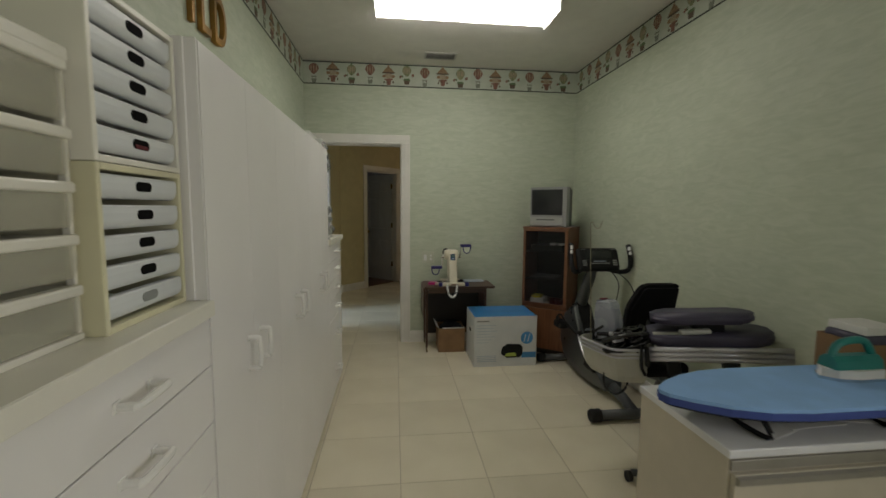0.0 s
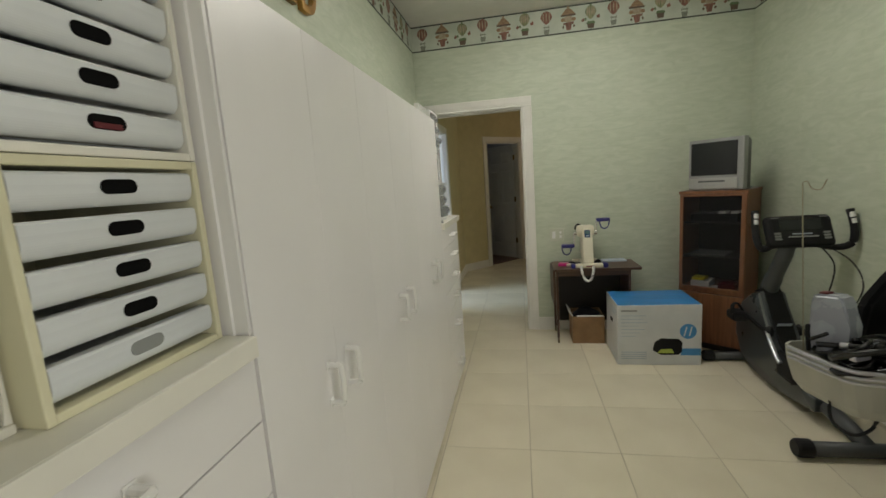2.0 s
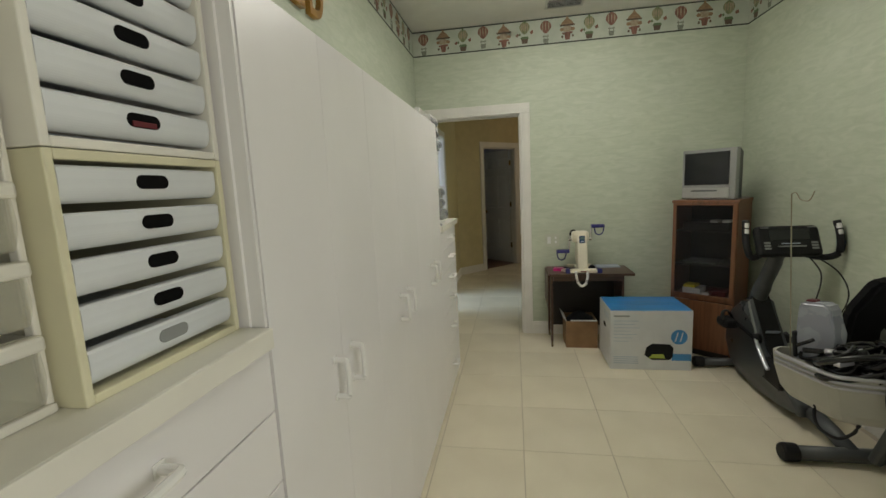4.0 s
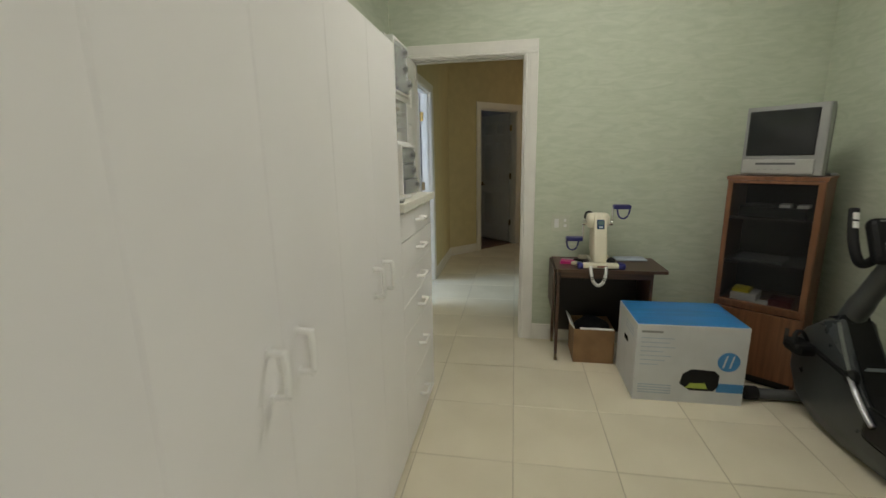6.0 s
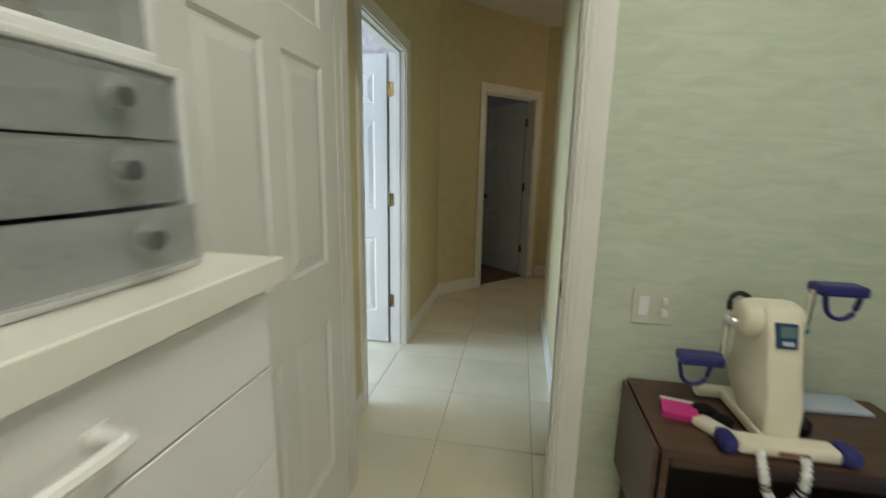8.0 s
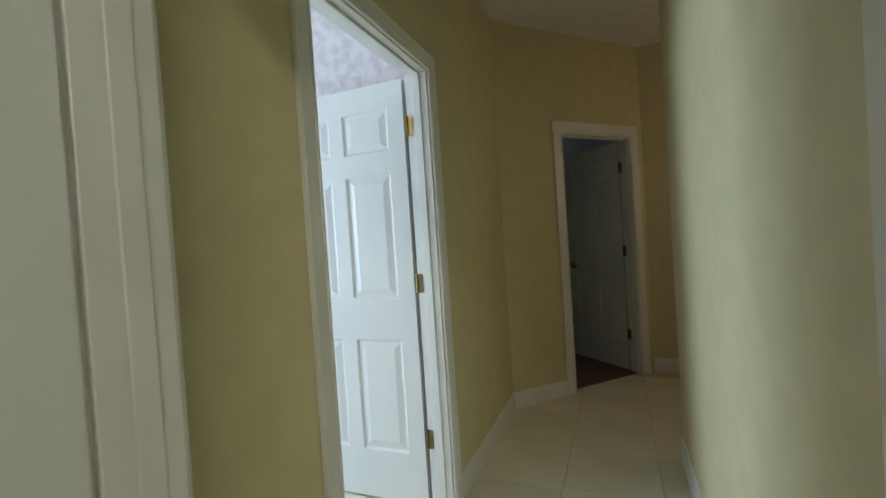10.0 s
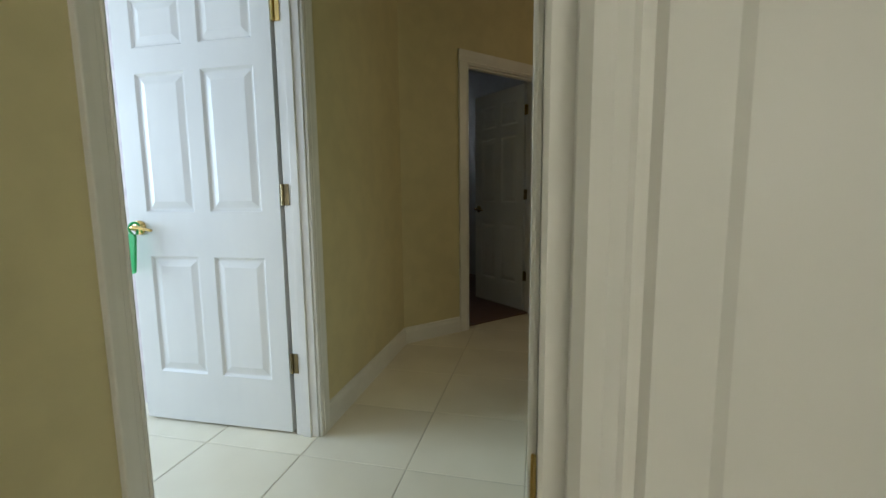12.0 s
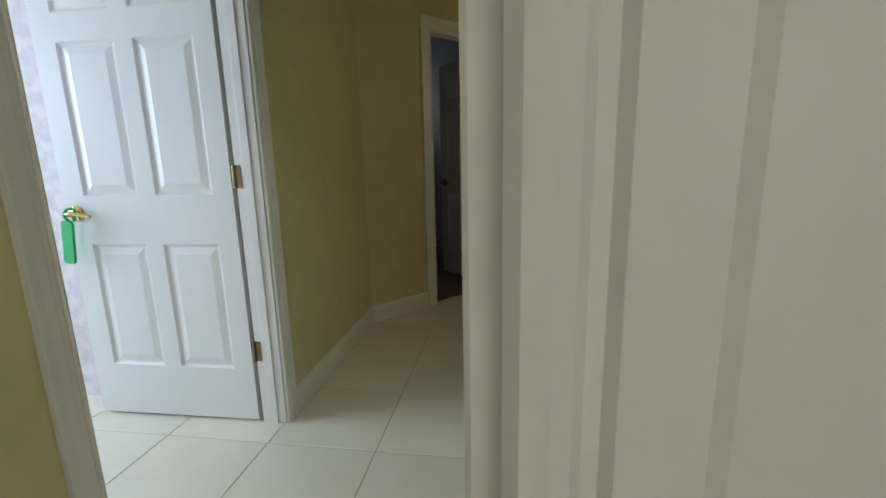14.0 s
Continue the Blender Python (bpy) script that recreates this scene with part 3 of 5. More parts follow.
# gold letters high on the cabinet wall; only the last one comes into view far enough to read
def letter(ch, y, z, h):
    data = bpy.data.curves.new("wall_letter", "FONT")
    data.body, data.size, data.extrude, data.bevel_depth = ch, h * 1.42, 0.010, 0.003
    tmp = new("letter_curve", data)
    mesh = bpy.data.meshes.new_from_object(tmp.evaluated_get(bpy.context.evaluated_depsgraph_get()))
    bpy.data.objects.remove(tmp)
    bm = bmesh.new()
    bm.from_mesh(mesh)
    bmesh.ops.transform(bm, matrix=pose(LX + 0.013, y, z, 90, 0, 90) @ Matrix.Diagonal((0.66, 1, 1, 1)), verts=bm.verts)
    return solo("wall_letter", bm, GOLD, "gold wooden capital letter fixed to the wall", "letter", group="gold letters on the wall")


for ch, y in (("I", 2.53), ("L", 2.625), ("D", 2.765)):
    letter(ch, y, 2.20, 0.235)

# ---- built-in cabinets along the left wall ----
CX = 0.170          # front of the doors
KB = LX + 0.003     # back of the cabinets


def pull(parent, y, z, upright):
    """A white D-shaped pull handle on the face x = CX."""
    n = 0.047
    e = (lambda a, o: (CX + o, y, z + a)) if upright else (lambda a, o: (CX + o, y + a, z))
    bm = T(curve([e(-n, -0.001), e(-n, 0.022), e(-n + 0.008, 0.034), e(n - 0.008, 0.034), e(n, 0.022), e(n, -0.001)], 4), 0.0075, 8)
    for s in (-n, n):
        c = Vector(e(s, 0.002))
        box(bm, c - Vector((0.002, 0.010, 0.010)), c + Vector((0.002, 0.010, 0.010)), 0.002)
    return part("handle", bm, PULL_W, parent, "white plastic pull", smooth=False)


def tall_cabinet(y0, y1, last=False):
    ob = thing("tall_cabinet", pose((KB + CX) / 2, (y0 + y1) / 2, 0), "tall white laminate cabinet with two closed doors", "cabinet", "tall white cabinets")
    part("body", B((KB, y0 + 0.0008, 0.07), (CX - 0.0195, y1 - 0.0008, 1.786), 0.001, seg=1), LAMINATE, ob)
    part("plinth", B((KB, y0 + 0.0008, 0), (CX - 0.035, y1 - 0.0008, 0.07)), LAMINATE, ob)
    mid = (y0 + y1) / 2
    for a, b, hy in ((y0 + (0.004 if y0 < 1.7 else 0.0007), mid - 0.0006, mid - 0.053), (mid + 0.0006, y1 - 0.0007, mid + 0.053)):
        d = part("door", B((CX - 0.018, a, 0.05), (CX, b, 1.784), 0.0008), LAMINATE, ob)
        pull(d, hy, 0.966, True)
    return ob


for y0, y1 in ((1.60, 2.215), (2.215, 2.83), (2.83, 3.435)):
    tall_cabinet(y0, y1)
solo("end_panel_trim", P([(CX - 0.075, 1.588), (CX - 0.028, 1.588), (CX - 0.026, 1.592), (CX - 0.001, 1.592), (CX - 0.001, 1.5995), (CX - 0.075, 1.5995)], 2, 1.186, 1.786), LAMINATE,
            "white stepped filler strip at the tall cabinet edge", "trim", "structure")


def drawer_cabinet(y0, y1, label):
    ob = thing("drawer_cabinet", pose((KB + CX) / 2, (y0 + y1) / 2, 0), label, "cabinet", "white drawer cabinets")
    part("body", B((KB, y0 + 0.0008, 0.07), (CX - 0.0195, y1 - 0.0008, 1.148), 0.001, seg=1), LAMINATE, ob)
    part("plinth", B((KB, y0 + 0.0008, 0), (CX - 0.035, y1 - 0.0008, 0.07)), LAMINATE, ob)
    zs = (1.144, 1.026, 0.885, 0.745, 0.605, 0.345, 0.05)
    for hi, lo in zip(zs, zs[1:]):
        d = part("drawer", B((CX - 0.018, y0 + 0.002, lo + 0.0015), (CX, y1 - 0.0035, hi - 0.0015), 0.0018), LAMINATE, ob)
        pull(d, (y0 + y1) / 2, (lo + hi) / 2 + 0.004 if hi - lo < 0.2 else (lo + hi) / 2, False)
    return ob


drawer_cabinet(0.99, 1.5985, "white laminate cabinet with six drawers under the worktop")
drawer_cabinet(0.38, 0.989, "white laminate cabinet with six drawers under the worktop")
drawer_cabinet(3.437, 4.055, "white laminate chest of six drawers beside the open door")
for nm, y0, y1, lab in (("worktop", 0.38, 1.585, "cream laminate worktop on the drawer cabinets"), ("chest_top", 3.437, 4.072, "cream laminate top of the white chest")):
    wt = thing(nm, pose((KB + CX) / 2, (y0 + y1) / 2, 1.152), lab, "worktop")
    part("slab", B((KB, y0, 1.152), (CX + 0.0145, y1, 1.188), 0.001, seg=1), COUNTER, wt)
    part("front_edge", B((CX + 0.0147, y0 - 0.0005, 1.1515), (CX + 0.0185, y1 + 0.0005, 1.1878), 0.0016), COUNTER, wt, "cream laminate edge strip")

# ---- on the worktop ----
W = 1.188


def open_bin(x0, x1, y0, y1, z0, z1, t):
    """A thin open-topped bin as one connected shell."""
    bm = bmesh.new()
    rings = []
    for d, z in ((0, z0), (0, z1), (t, z1), (t, z0 + t)):
        rings.append([bm.verts.new(p) for p in ((x0 + d, y0 + d, z), (x1 - d, y0 + d, z), (x1 - d, y1 - d, z), (x0 + d, y1 - d, z))])
    for p, q in zip(rings, rings[1:]):
        for k in range(4):
            bm.faces.new((p[k], p[(k + 1) % 4], q[(k + 1) % 4], q[k]))
    bm.faces.new(rings[0][::-1])
    bm.faces.new(rings[-1])
    return bm


def drawer_box(z, frame_mat, n, label, red=None, pale=None):
    """A cream letter-tray box with flat white drawers, front at x = 0.13."""
    y0, y1, h, x0, x1 = 1.303, 1.578, 0.293, -0.22, 0.13
    ob = thing("drawer_box", pose(-0.05, 1.44, z), label, "drawer box", "stacked drawer boxes")
    bm = bmesh.new()
    t = 0.011
    box(bm, (x0, y0, z), (x1, y0 + t, z + h), 0.002)
    box(bm, (x0, y1 - t, z), (x1, y1, z + h), 0.002)
    box(bm, (x0, y0 + t, z), (x1, y1 - t, z + 0.012), 0.002)
    box(bm, (x0, y0 + t, z + h - 0.012), (x1, y1 - t, z + h), 0.002)
    box(bm, (x0, y0 + t, z + 0.012), (x0 + 0.004, y1 - t, z + h - 0.012))
    part("frame", bm, frame_mat, ob, "cream plastic outer frame")
    p = (h - 0.026) / n
    for k in range(n):
        lo = z + 0.019 + k * p
        hi = lo + p - 0.0105
        xf = x1 - 0.004
        prof = [(xf - 0.018, lo), (xf - 0.014, lo)] + [(xf - 0.014 + 0.014 * math.sin(radians(a)), lo + 0.020 - 0.020 * math.cos(radians(a))) for a in range(9, 91, 9)]
        prof += [(xf + 0.0004, lo + 0.028), (xf, hi - 0.003), (xf - 0.003, hi), (xf - 0.018, hi)]
        cy = (y0 + y1) / 2
        w, hh = 0.052, 0.0185
        mz = (lo + hi) / 2 + 0.003
        bm = P(prof, 1, y0 + t + 0.003, y1 - t - 0.003)
        d = part("drawer", bm, TRAY_W, ob)
        part("drawer_floor", B((x0 + 0.01, y0 + t + 0.004, lo + 0.001), (xf - 0.060, y1 - t - 0.004, lo + 0.005)), TRAY_W, d)
        # slot is a patch on the front; near black paints the shade inside
        dark = GREY_INK if k == pale else GAP_SHADE
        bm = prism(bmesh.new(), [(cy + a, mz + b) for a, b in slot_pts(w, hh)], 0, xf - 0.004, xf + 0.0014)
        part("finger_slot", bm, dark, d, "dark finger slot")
        if k == red:
            part("red_card", B((xf + 0.0010, cy - w / 2 + 0.007, mz - hh / 2 + 0.001), (xf + 0.0022, cy + w / 2 - 0.007, mz - 0.001), 0.0005), RED, d, "dark red card behind the slot")
    # added near-black sheet paints the shade between the drawers; no real liner
    part("painted_shade_sheet", B((x0 + 0.005, y0 + t, z + 0.012), (xf - 0.03, y0 + t + 0.001, z + h - 0.012)), GAP_SHADE, ob)
    return ob


drawer_box(W, CREAM, 5, "cream box of five flat white drawers on the worktop", pale=0)
drawer_box(W + 0.294, COUNTER, 5, "pale box of five flat white drawers stacked on another", red=0)


def tower(name, z, x1, y0, y1, levels, lip_h, label, frame, clear, depth=0.33):
    ob = thing(name, pose(x1 - depth / 2, (y0 + y1) / 2, z), label, "plastic drawers")
    x0 = x1 - depth
    top = levels[-1] + 0.012
    bm = bmesh.new()
    box(bm, (x0, y0, z), (x1 - 0.004, y1, z + 0.012), 0.003)
    box(bm, (x0, y0, top - 0.012), (x1, y1 + 0.004, top + 0.012), 0.005)
    for zz in levels[1:-1]:
        box(bm, (x0, y0 + 0.003, zz - 0.003), (x1 - 0.02, y1 - 0.003, zz), 0.001)
    for xx in (x0, x1 - 0.022):
        for yy in (y0, y1 - 0.008):
            box(bm, (xx, yy, z), (xx + 0.014, yy + 0.008, top - 0.012), 0.002)
    part("frame", bm, frame, ob)
    for yy in (y0 + 0.002, y1 - 0.0045):
        part("side_panel", B((x0 + 0.014, yy, z + 0.012), (x1 - 0.022, yy + 0.0025, top - 0.012)), clear, ob)
    for k, (lo, hi) in enumerate(zip(levels, levels[1:])):
        a, b, c, d = x0 + 0.012, x1 - 0.006, y0 + 0.011, y1 - 0.011
        lo2, hi2 = lo + 0.014, hi - 0.010
        bow = [(b, lo2), (b + 0.005, lo2 + 0.012), (b + 0.008, (lo2 + hi2) / 2), (b + 0.005, hi2)]
        dr = part("drawer", P(bow + [(x - 0.0025, z) for x, z in reversed(bow)], 1, c, d), clear, ob, "clear drawer front")
        part("bin", open_bin(a, b - 0.003, c, d, lo2 - 0.0025, hi2 - 0.004, 0.002), clear, dr, "clear drawer bin")
        if lip_h:
            part("lip", B((b - 0.006, y0 + 0.002, hi2 - lip_h * 0.35), (b + 0.010, y1 - 0.006, hi2 + lip_h * 0.75), 0.004), frame, dr, "cream front lip")
        for s in range(2):
            part("small_item", blob((x1 - 0.10 - 0.05 * s, c + (d - c) * (0.25 + 0.45 * s) + 0.02 * ((k * 7) % 3 - 1), lo2 + 0.023), (0.060, 0.085, 0.026), k * 3 + s + z), (PAPER, BEIGE_P, MAGS, WHITE_P, PAPER)[(k * 2 + s) % 5], dr, "crumpled small items")
    return ob


tower("drawer_tower", W, 0.104, 0.930, 1.297, (W, 1.279, 1.361, 1.444, 1.528, 1.632), 0.016, "cream and clear plastic drawer tower on the worktop", COUNTER, CLEAR)

# ---- on the chest of drawers ----
def mini_drawers(z, x1, y0, y1, h, label):
    """White shell with three clear drawers."""
    ob = thing("mini_drawers", pose(x1 - 0.12, (y0 + y1) / 2, z), label, "plastic drawers", "small drawer units")
    x0 = x1 - 0.25
    for nm, a, b, bv in (("side_wall", (x0, y0, z), (x1, y0 + 0.012, z + h), 0.004), ("side_wall", (x0, y1 - 0.012, z), (x1, y1, z + h), 0.004),
                         ("top_wall", (x0, y0 + 0.012, z + h - 0.012), (x1, y1 - 0.012, z + h - 0.0005), 0.003), ("base", (x0, y0 + 0.012, z), (x1 + 0.006, y1 - 0.012, z + 0.012), 0.003),
                         ("back_wall", (x0 + 0.001, y0 + 0.012, z + 0.012), (x0 + 0.005, y1 - 0.012, z + h - 0.012), 0)):
        part(nm, B(a, b, bv), WHITE_P, ob)
    p = (h - 0.026) / 3
    for k in range(3):
        lo, hi = z + 0.013 + k * p, z + 0.013 + (k + 1) * p - 0.003
        out = 0.018 if k == 0 else 0.0
        bm = bmesh.new()
        pts = []
        for q in range(9):
            u = q / 8
            pts.append((x1 + out - 0.006 + 0.014 * math.sin(math.pi * u), y0 + 0.014 + (y1 - y0 - 0.028) * u))
        back = [(x - 0.003, y) for x, y in reversed(pts)]
        prism(bm, pts + back, 2, lo, hi)
        d = part("drawer", bm, CLEAR_DK, ob, "smoky clear drawer front")
        part("bin", open_bin(x0 + 0.01, x1 + out - 0.012, y0 + 0.014, y1 - 0.014, lo, hi - 0.004, 0.002), CLEAR_DK, d, "smoky clear drawer bin")
        cy, cz = y0 + (y1 - y0) * 0.62, (lo + hi) / 2 + 0.004
        part("knob", T([(x1 + out + 0.004, cy, cz), (x1 + out + 0.014, cy, cz), (x1 + out + 0.020, cy, cz)], [0.021, 0.023, 0.015], 18), CLEAR_DK, d, "round smoky knob")
        part("knob_core", T([(x1 + out + 0.003, cy, cz), (x1 + out + 0.0215, cy, cz)], [0.012, 0.010], 14), TV_DARK, d, "dark knob core")
        part("small_item", blob((x1 - 0.07, cy - 0.01, lo + 0.025), (0.035, 0.05, 0.020), k + z), (PURPLE_BALL, TV_DARK, BLACK)[k], d, "dark small items")
        part("small_item", blob((x1 - 0.10, y0 + 0.08, lo + 0.022), (0.04, 0.045, 0.017), k + 5 + z), (MAGS, GREEN_P, GREY_INK)[k], d, "pale small items")
        part("small_item", blob((x1 - 0.15, (y0 + y1) / 2, lo + 0.028), (0.06, 0.10, 0.024), k + 9 + z), (GREY_INK, BLACK, B_TAN)[k], d, "dark small items")
    return ob


mini_drawers(W, 0.108, 3.735, 4.010, 0.242, "white drawer unit with three clear drawers on the chest")

crate = thing("storage_crate", pose(-0.05, 3.88, W + 0.242), "white plastic tower with clear drawers and open slotted sides", "plastic drawers")
z0 = W + 0.242
for yy in (3.765, 4.000):
    for k in range(4):
        part("side_slat", B((-0.156, yy + 0.001, z0 + k * 0.071), (0.041, yy + 0.009, z0 + k * 0.071 + 0.018), 0.003), WHITE_P, crate)
    for xx in (-0.19, 0.040):
        part("corner_post", B((xx, yy, z0 + 0.0005), (xx + 0.034, yy + 0.0102, z0 + 0.2315), 0.003), WHITE_P, crate)
for zz in (z0, z0 + 0.213):
    part("deck", B((-0.19, 3.7755, zz), (0.082, 3.9995, zz + 0.018), 0.005), WHITE_P, crate)
for k in range(3):
    lo = z0 + 0.019 + k * 0.065
    bm = bmesh.new()
    box(bm, (0.066, 3.778, lo), (0.070, 3.998, lo + 0.062), 0.001)
    box(bm, (-0.18, 3.778, lo), (0.066, 3.998, lo + 0.002))
    d = part("drawer", bm, CLEAR_DK, crate, "frosted drawer")
    part("small_item", blob((-0.02, 3.86 + 0.02 * k, lo + 0.024), (0.07, 0.07, 0.022), k + 11), (MANILA, GREY_INK, CARD)[k], d, "small items")
    part("small_item", blob((-0.10, 3.93, lo + 0.022), (0.05, 0.05, 0.02), k + 21), (BLACK, PAPER, TV_DARK)[k], d, "small items")
mini_drawers(W + 0.242 + 0.232, 0.085, 3.745, 3.995, 0.24, "white drawer unit with three clear drawers on a stack")

for k in range(15):
    o = 0.004 * math.sin(k * 2.3)
    solo("magazine", B((-0.22, 3.672, W + 0.015 * k), (0.026 + o, 3.728, W + 0.0147 + 0.015 * k), 0.0015), (MAGS, PAPER, MAGS, PAPER, GREY_INK, PAPER, B_PALE)[k % 7], "worn magazine lying in a stack on the chest", "magazine", group="magazine stack")
fo = thing("folder", pose(-0.1, 3.63, W), "orange yellow cardboard folder standing on the chest", "folder")
for a, b in ((3.602, 3.605), (3.661, 3.664)):
    part("cover", B((-0.24, a, W), (0.042, b, W + 0.222), 0.001), MANILA, fo)
part("spine", B((0.0422, 3.602, W), (0.0452, 3.664, W + 0.2225), 0.001), MANILA, fo)
part("paper_block", B((-0.235, 3.6055, W + 0.001), (0.036, 3.6605, W + 0.214), 0.001), PAPER, fo, "pale paper pages")
wb = thing("wooden_box", pose(-0.1, 3.52, W), "dark brown wooden box standing on the chest", "box")
part("case", B((-0.25, 3.455, W), (0.01, 3.595, W + 0.218), 0.003), BROWN_W, wb)
part("latch_plate", B((0.010, 3.50, W + 0.07), (0.013, 3.56, W + 0.12), 0.001), GREY_INK, wb, "grey metal latch plate")
tool = thing("tool_case", pose(-0.05, 3.57, W + 0.223), "black and yellow hand tool lying on the boxes", "tool")
part("grip", blob((-0.045, 3.565, W + 0.258), (0.088, 0.098, 0.040), 4, 0.25), BLACK, tool, smooth=True)
part("base_plate", B((-0.14, 3.47, W + 0.223), (0.035, 3.66, W + 0.230), 0.003), YEL, tool)
part("cap", B((0.0, 3.635, W + 0.2302), (0.036, 3.662, W + 0.252), 0.006), YEL, tool)
solo("white_strip", B((-0.09, -0.014, 0), (0.09, 0.014, 0.014), 0.003, pose(0.035, 3.69, W + 0.2285, 0, 0, 70)), WHITE_P, "white plastic strip lying on the magazines", "strip")
for k, (c, r) in enumerate(((0, 12), (1, -6))):
    solo("notebook", B((-0.07, -0.10, 0), (0.07, 0.10, 0.008), 0.001, pose(0.088, 3.555, W + 0.0005 + 0.0088 * k, 0, 0, r)), (GREY_INK, PAPER)[k], "thin notebook lying on the chest top", "notebook", group="notebooks on the chest")

# ---- round the doorway, right: table, exerciser, boxes ----
tb = thing("side_table", pose(1.22, 4.71, 0), "dark walnut drop-leaf table on casters", "table")
part("tabletop", P(round_rect(0.893, 4.522, 1.578, 4.885, 0.012), 2, 0.632, 0.652), BROWN_W, tb)
part("drop_leaf", B((0.880, 4.535, 0.345), (0.892, 4.88, 0.645), 0.003), BROWN_W, tb, "hanging drop leaf")
part("apron", B((0.93, 4.552, 0.585), (1.50, 4.566, 0.632), 0.002), BROWN_W, tb)
part("side_panel", B((1.485, 4.56, 0.05), (1.502, 4.87, 0.632), 0.002), BROWN_W, tb)
# shade under the tabletop is put into this panel's near-black colour
part("back_panel", B((0.93, 4.862, 0.10), (1.485, 4.872, 0.632)), DARK_IN, tb)
for x, y in ((0.915, 4.56), (0.915, 4.86), (1.494, 4.575), (1.494, 4.855)):
    if x < 1:
        part("leg", B((x - 0.010, y - 0.010, 0.05), (x + 0.010, y + 0.010, 0.632), 0.002), BROWN_W, tb)
    bm = T([(x - 0.008, y, 0.020), (x + 0.008, y, 0.020)], 0.0195, 14)
    tube(bm, [(x, y, 0.036), (x, y, 0.052)], 0.008, 8)
    part("caster", bm, OLD_BRASS, tb, "brass caster")

ex = thing("pedal_exerciser", pose(1.17, 4.65, 0.652), "ivory motorised pedal exerciser with navy pedals on the table", "exerciser")
Z = 0.652
part("front_bar", B((1.065, 4.535, Z + 0.004), (1.285, 4.59, Z + 0.036), 0.010), IVORY, ex)
for a, b in ((1.03, 1.066), (1.284, 1.325)):
    part("foot_cap", B((a, 4.53, Z), (b, 4.595, Z + 0.040), 0.012), NAVY, ex, "navy end cap")
part("rear_bar", B((1.07, 4.80, Z + 0.002), (1.28, 4.84, Z + 0.030), 0.008), IVORY, ex)
part("spine", B((1.13, 4.58, Z + 0.006), (1.20, 4.81, Z + 0.036), 0.008), IVORY, ex)
side = [(4.575, Z + 0.030), (4.72, Z + 0.030), (4.80, Z + 0.10), (4.79, Z + 0.24), (4.755, Z + 0.325), (4.70, Z + 0.345), (4.655, Z + 0.335), (4.625, Z + 0.27), (4.585, Z + 0.10)]
bm = P(side, 0, 1.136, 1.216)
bmesh.ops.bevel(bm, geom=list(bm.edges), offset=0.014, segments=3, affect="EDGES", profile=0.6)
part("housing", bm, IVORY, ex, smooth=True)
head = [(1.100, 0.034), (1.106, 0.045), (1.120, 0.051), (1.140, 0.053), (1.205, 0.053), (1.222, 0.050), (1.235, 0.042), (1.240, 0.030)]
part("drive_head", T([(x, 4.705, Z + 0.292) for x, r in head], [r for x, r in head], 24), IVORY, ex, "rounded ivory drive head", smooth=True)
part("carry_grip", T(curve([(1.092, 4.735, Z + 0.300), (1.094, 4.742, Z + 0.330), (1.115, 4.745, Z + 0.346), (1.14, 4.745, Z + 0.336)], 5), 0.007, 8), BLACK, ex, "black grip", smooth=True)
tilt = pose(1.174, 4.643, Z + 0.272, -13)
lcd = part("display", B((-0.023, -0.026, -0.030), (0.023, 0.004, 0.032), 0.004, tilt), LCD, ex, "blue display panel")
part("lcd_window", B((-0.017, -0.0275, -0.002), (0.017, -0.0258, 0.024), m=tilt), LCD_G, lcd)
part("button_row", B((-0.012, -0.0275, -0.022), (0.012, -0.0258, -0.012), m=tilt), PALE_INK, lcd)
part("warning_label", B((1.15, 4.5335, Z + 0.012), (1.215, 4.5352, Z + 0.024)), B_RED, ex, "small red label")
HUB = Z + 0.275
for s, px, pz in ((-1, 1.005, 0.805), (1, 1.315, 1.02)):
    hx = 1.102 if s < 0 else 1.236
    bm = T([(hx, 4.71, HUB), (hx + s * 0.028, 4.71, HUB)], 0.017, 14)
    part("axle", bm, CHROME, ex)
    ax = hx + s * 0.024
    part("crank_arm", T([(ax, 4.71, HUB), (ax, 4.705, pz + 0.012)], 0.008, 8), CHROME, ex)
    ped = part("pedal", B((min(ax, ax + s * 0.108), 4.675, pz), (max(ax, ax + s * 0.108), 4.735, pz + 0.028), 0.008), NAVY, ex, "navy pedal")
    mx = ax + s * 0.065
    part("strap", T(curve([(mx - 0.04, 4.70, pz + 0.004), (mx - 0.028, 4.70, pz - 0.045), (mx, 4.70, pz - 0.062), (mx + 0.028, 4.70, pz - 0.045), (mx + 0.04, 4.70, pz + 0.004)], 4), 0.008, 8, 0.7), NAVY, ped, "navy strap")
pts = curve([(1.11, 4.535, Z + 0.02), (1.112, 4.512, Z - 0.02), (1.125, 4.508, Z - 0.07), (1.155, 4.507, Z - 0.098), (1.185, 4.508, Z - 0.08), (1.20, 4.511, Z - 0.03), (1.205, 4.532, Z + 0.018)], 14)
bm = bmesh.new()
tube(bm, pts, [0.0105 + 0.0022 * math.sin(k * 1.9) for k in range(len(pts))], 9)
part("coiled_cord", bm, WHITE_P, ex, "coiled white cord", smooth=True)
for k in (20, 23, 61, 64):
    a, b = Vector(pts[k]), Vector(pts[k + 1])
    part("cord_ring", T([a, a + (b - a).normalized() * 0.004], 0.0135, 12), BLACK, ex, "thin black ring")

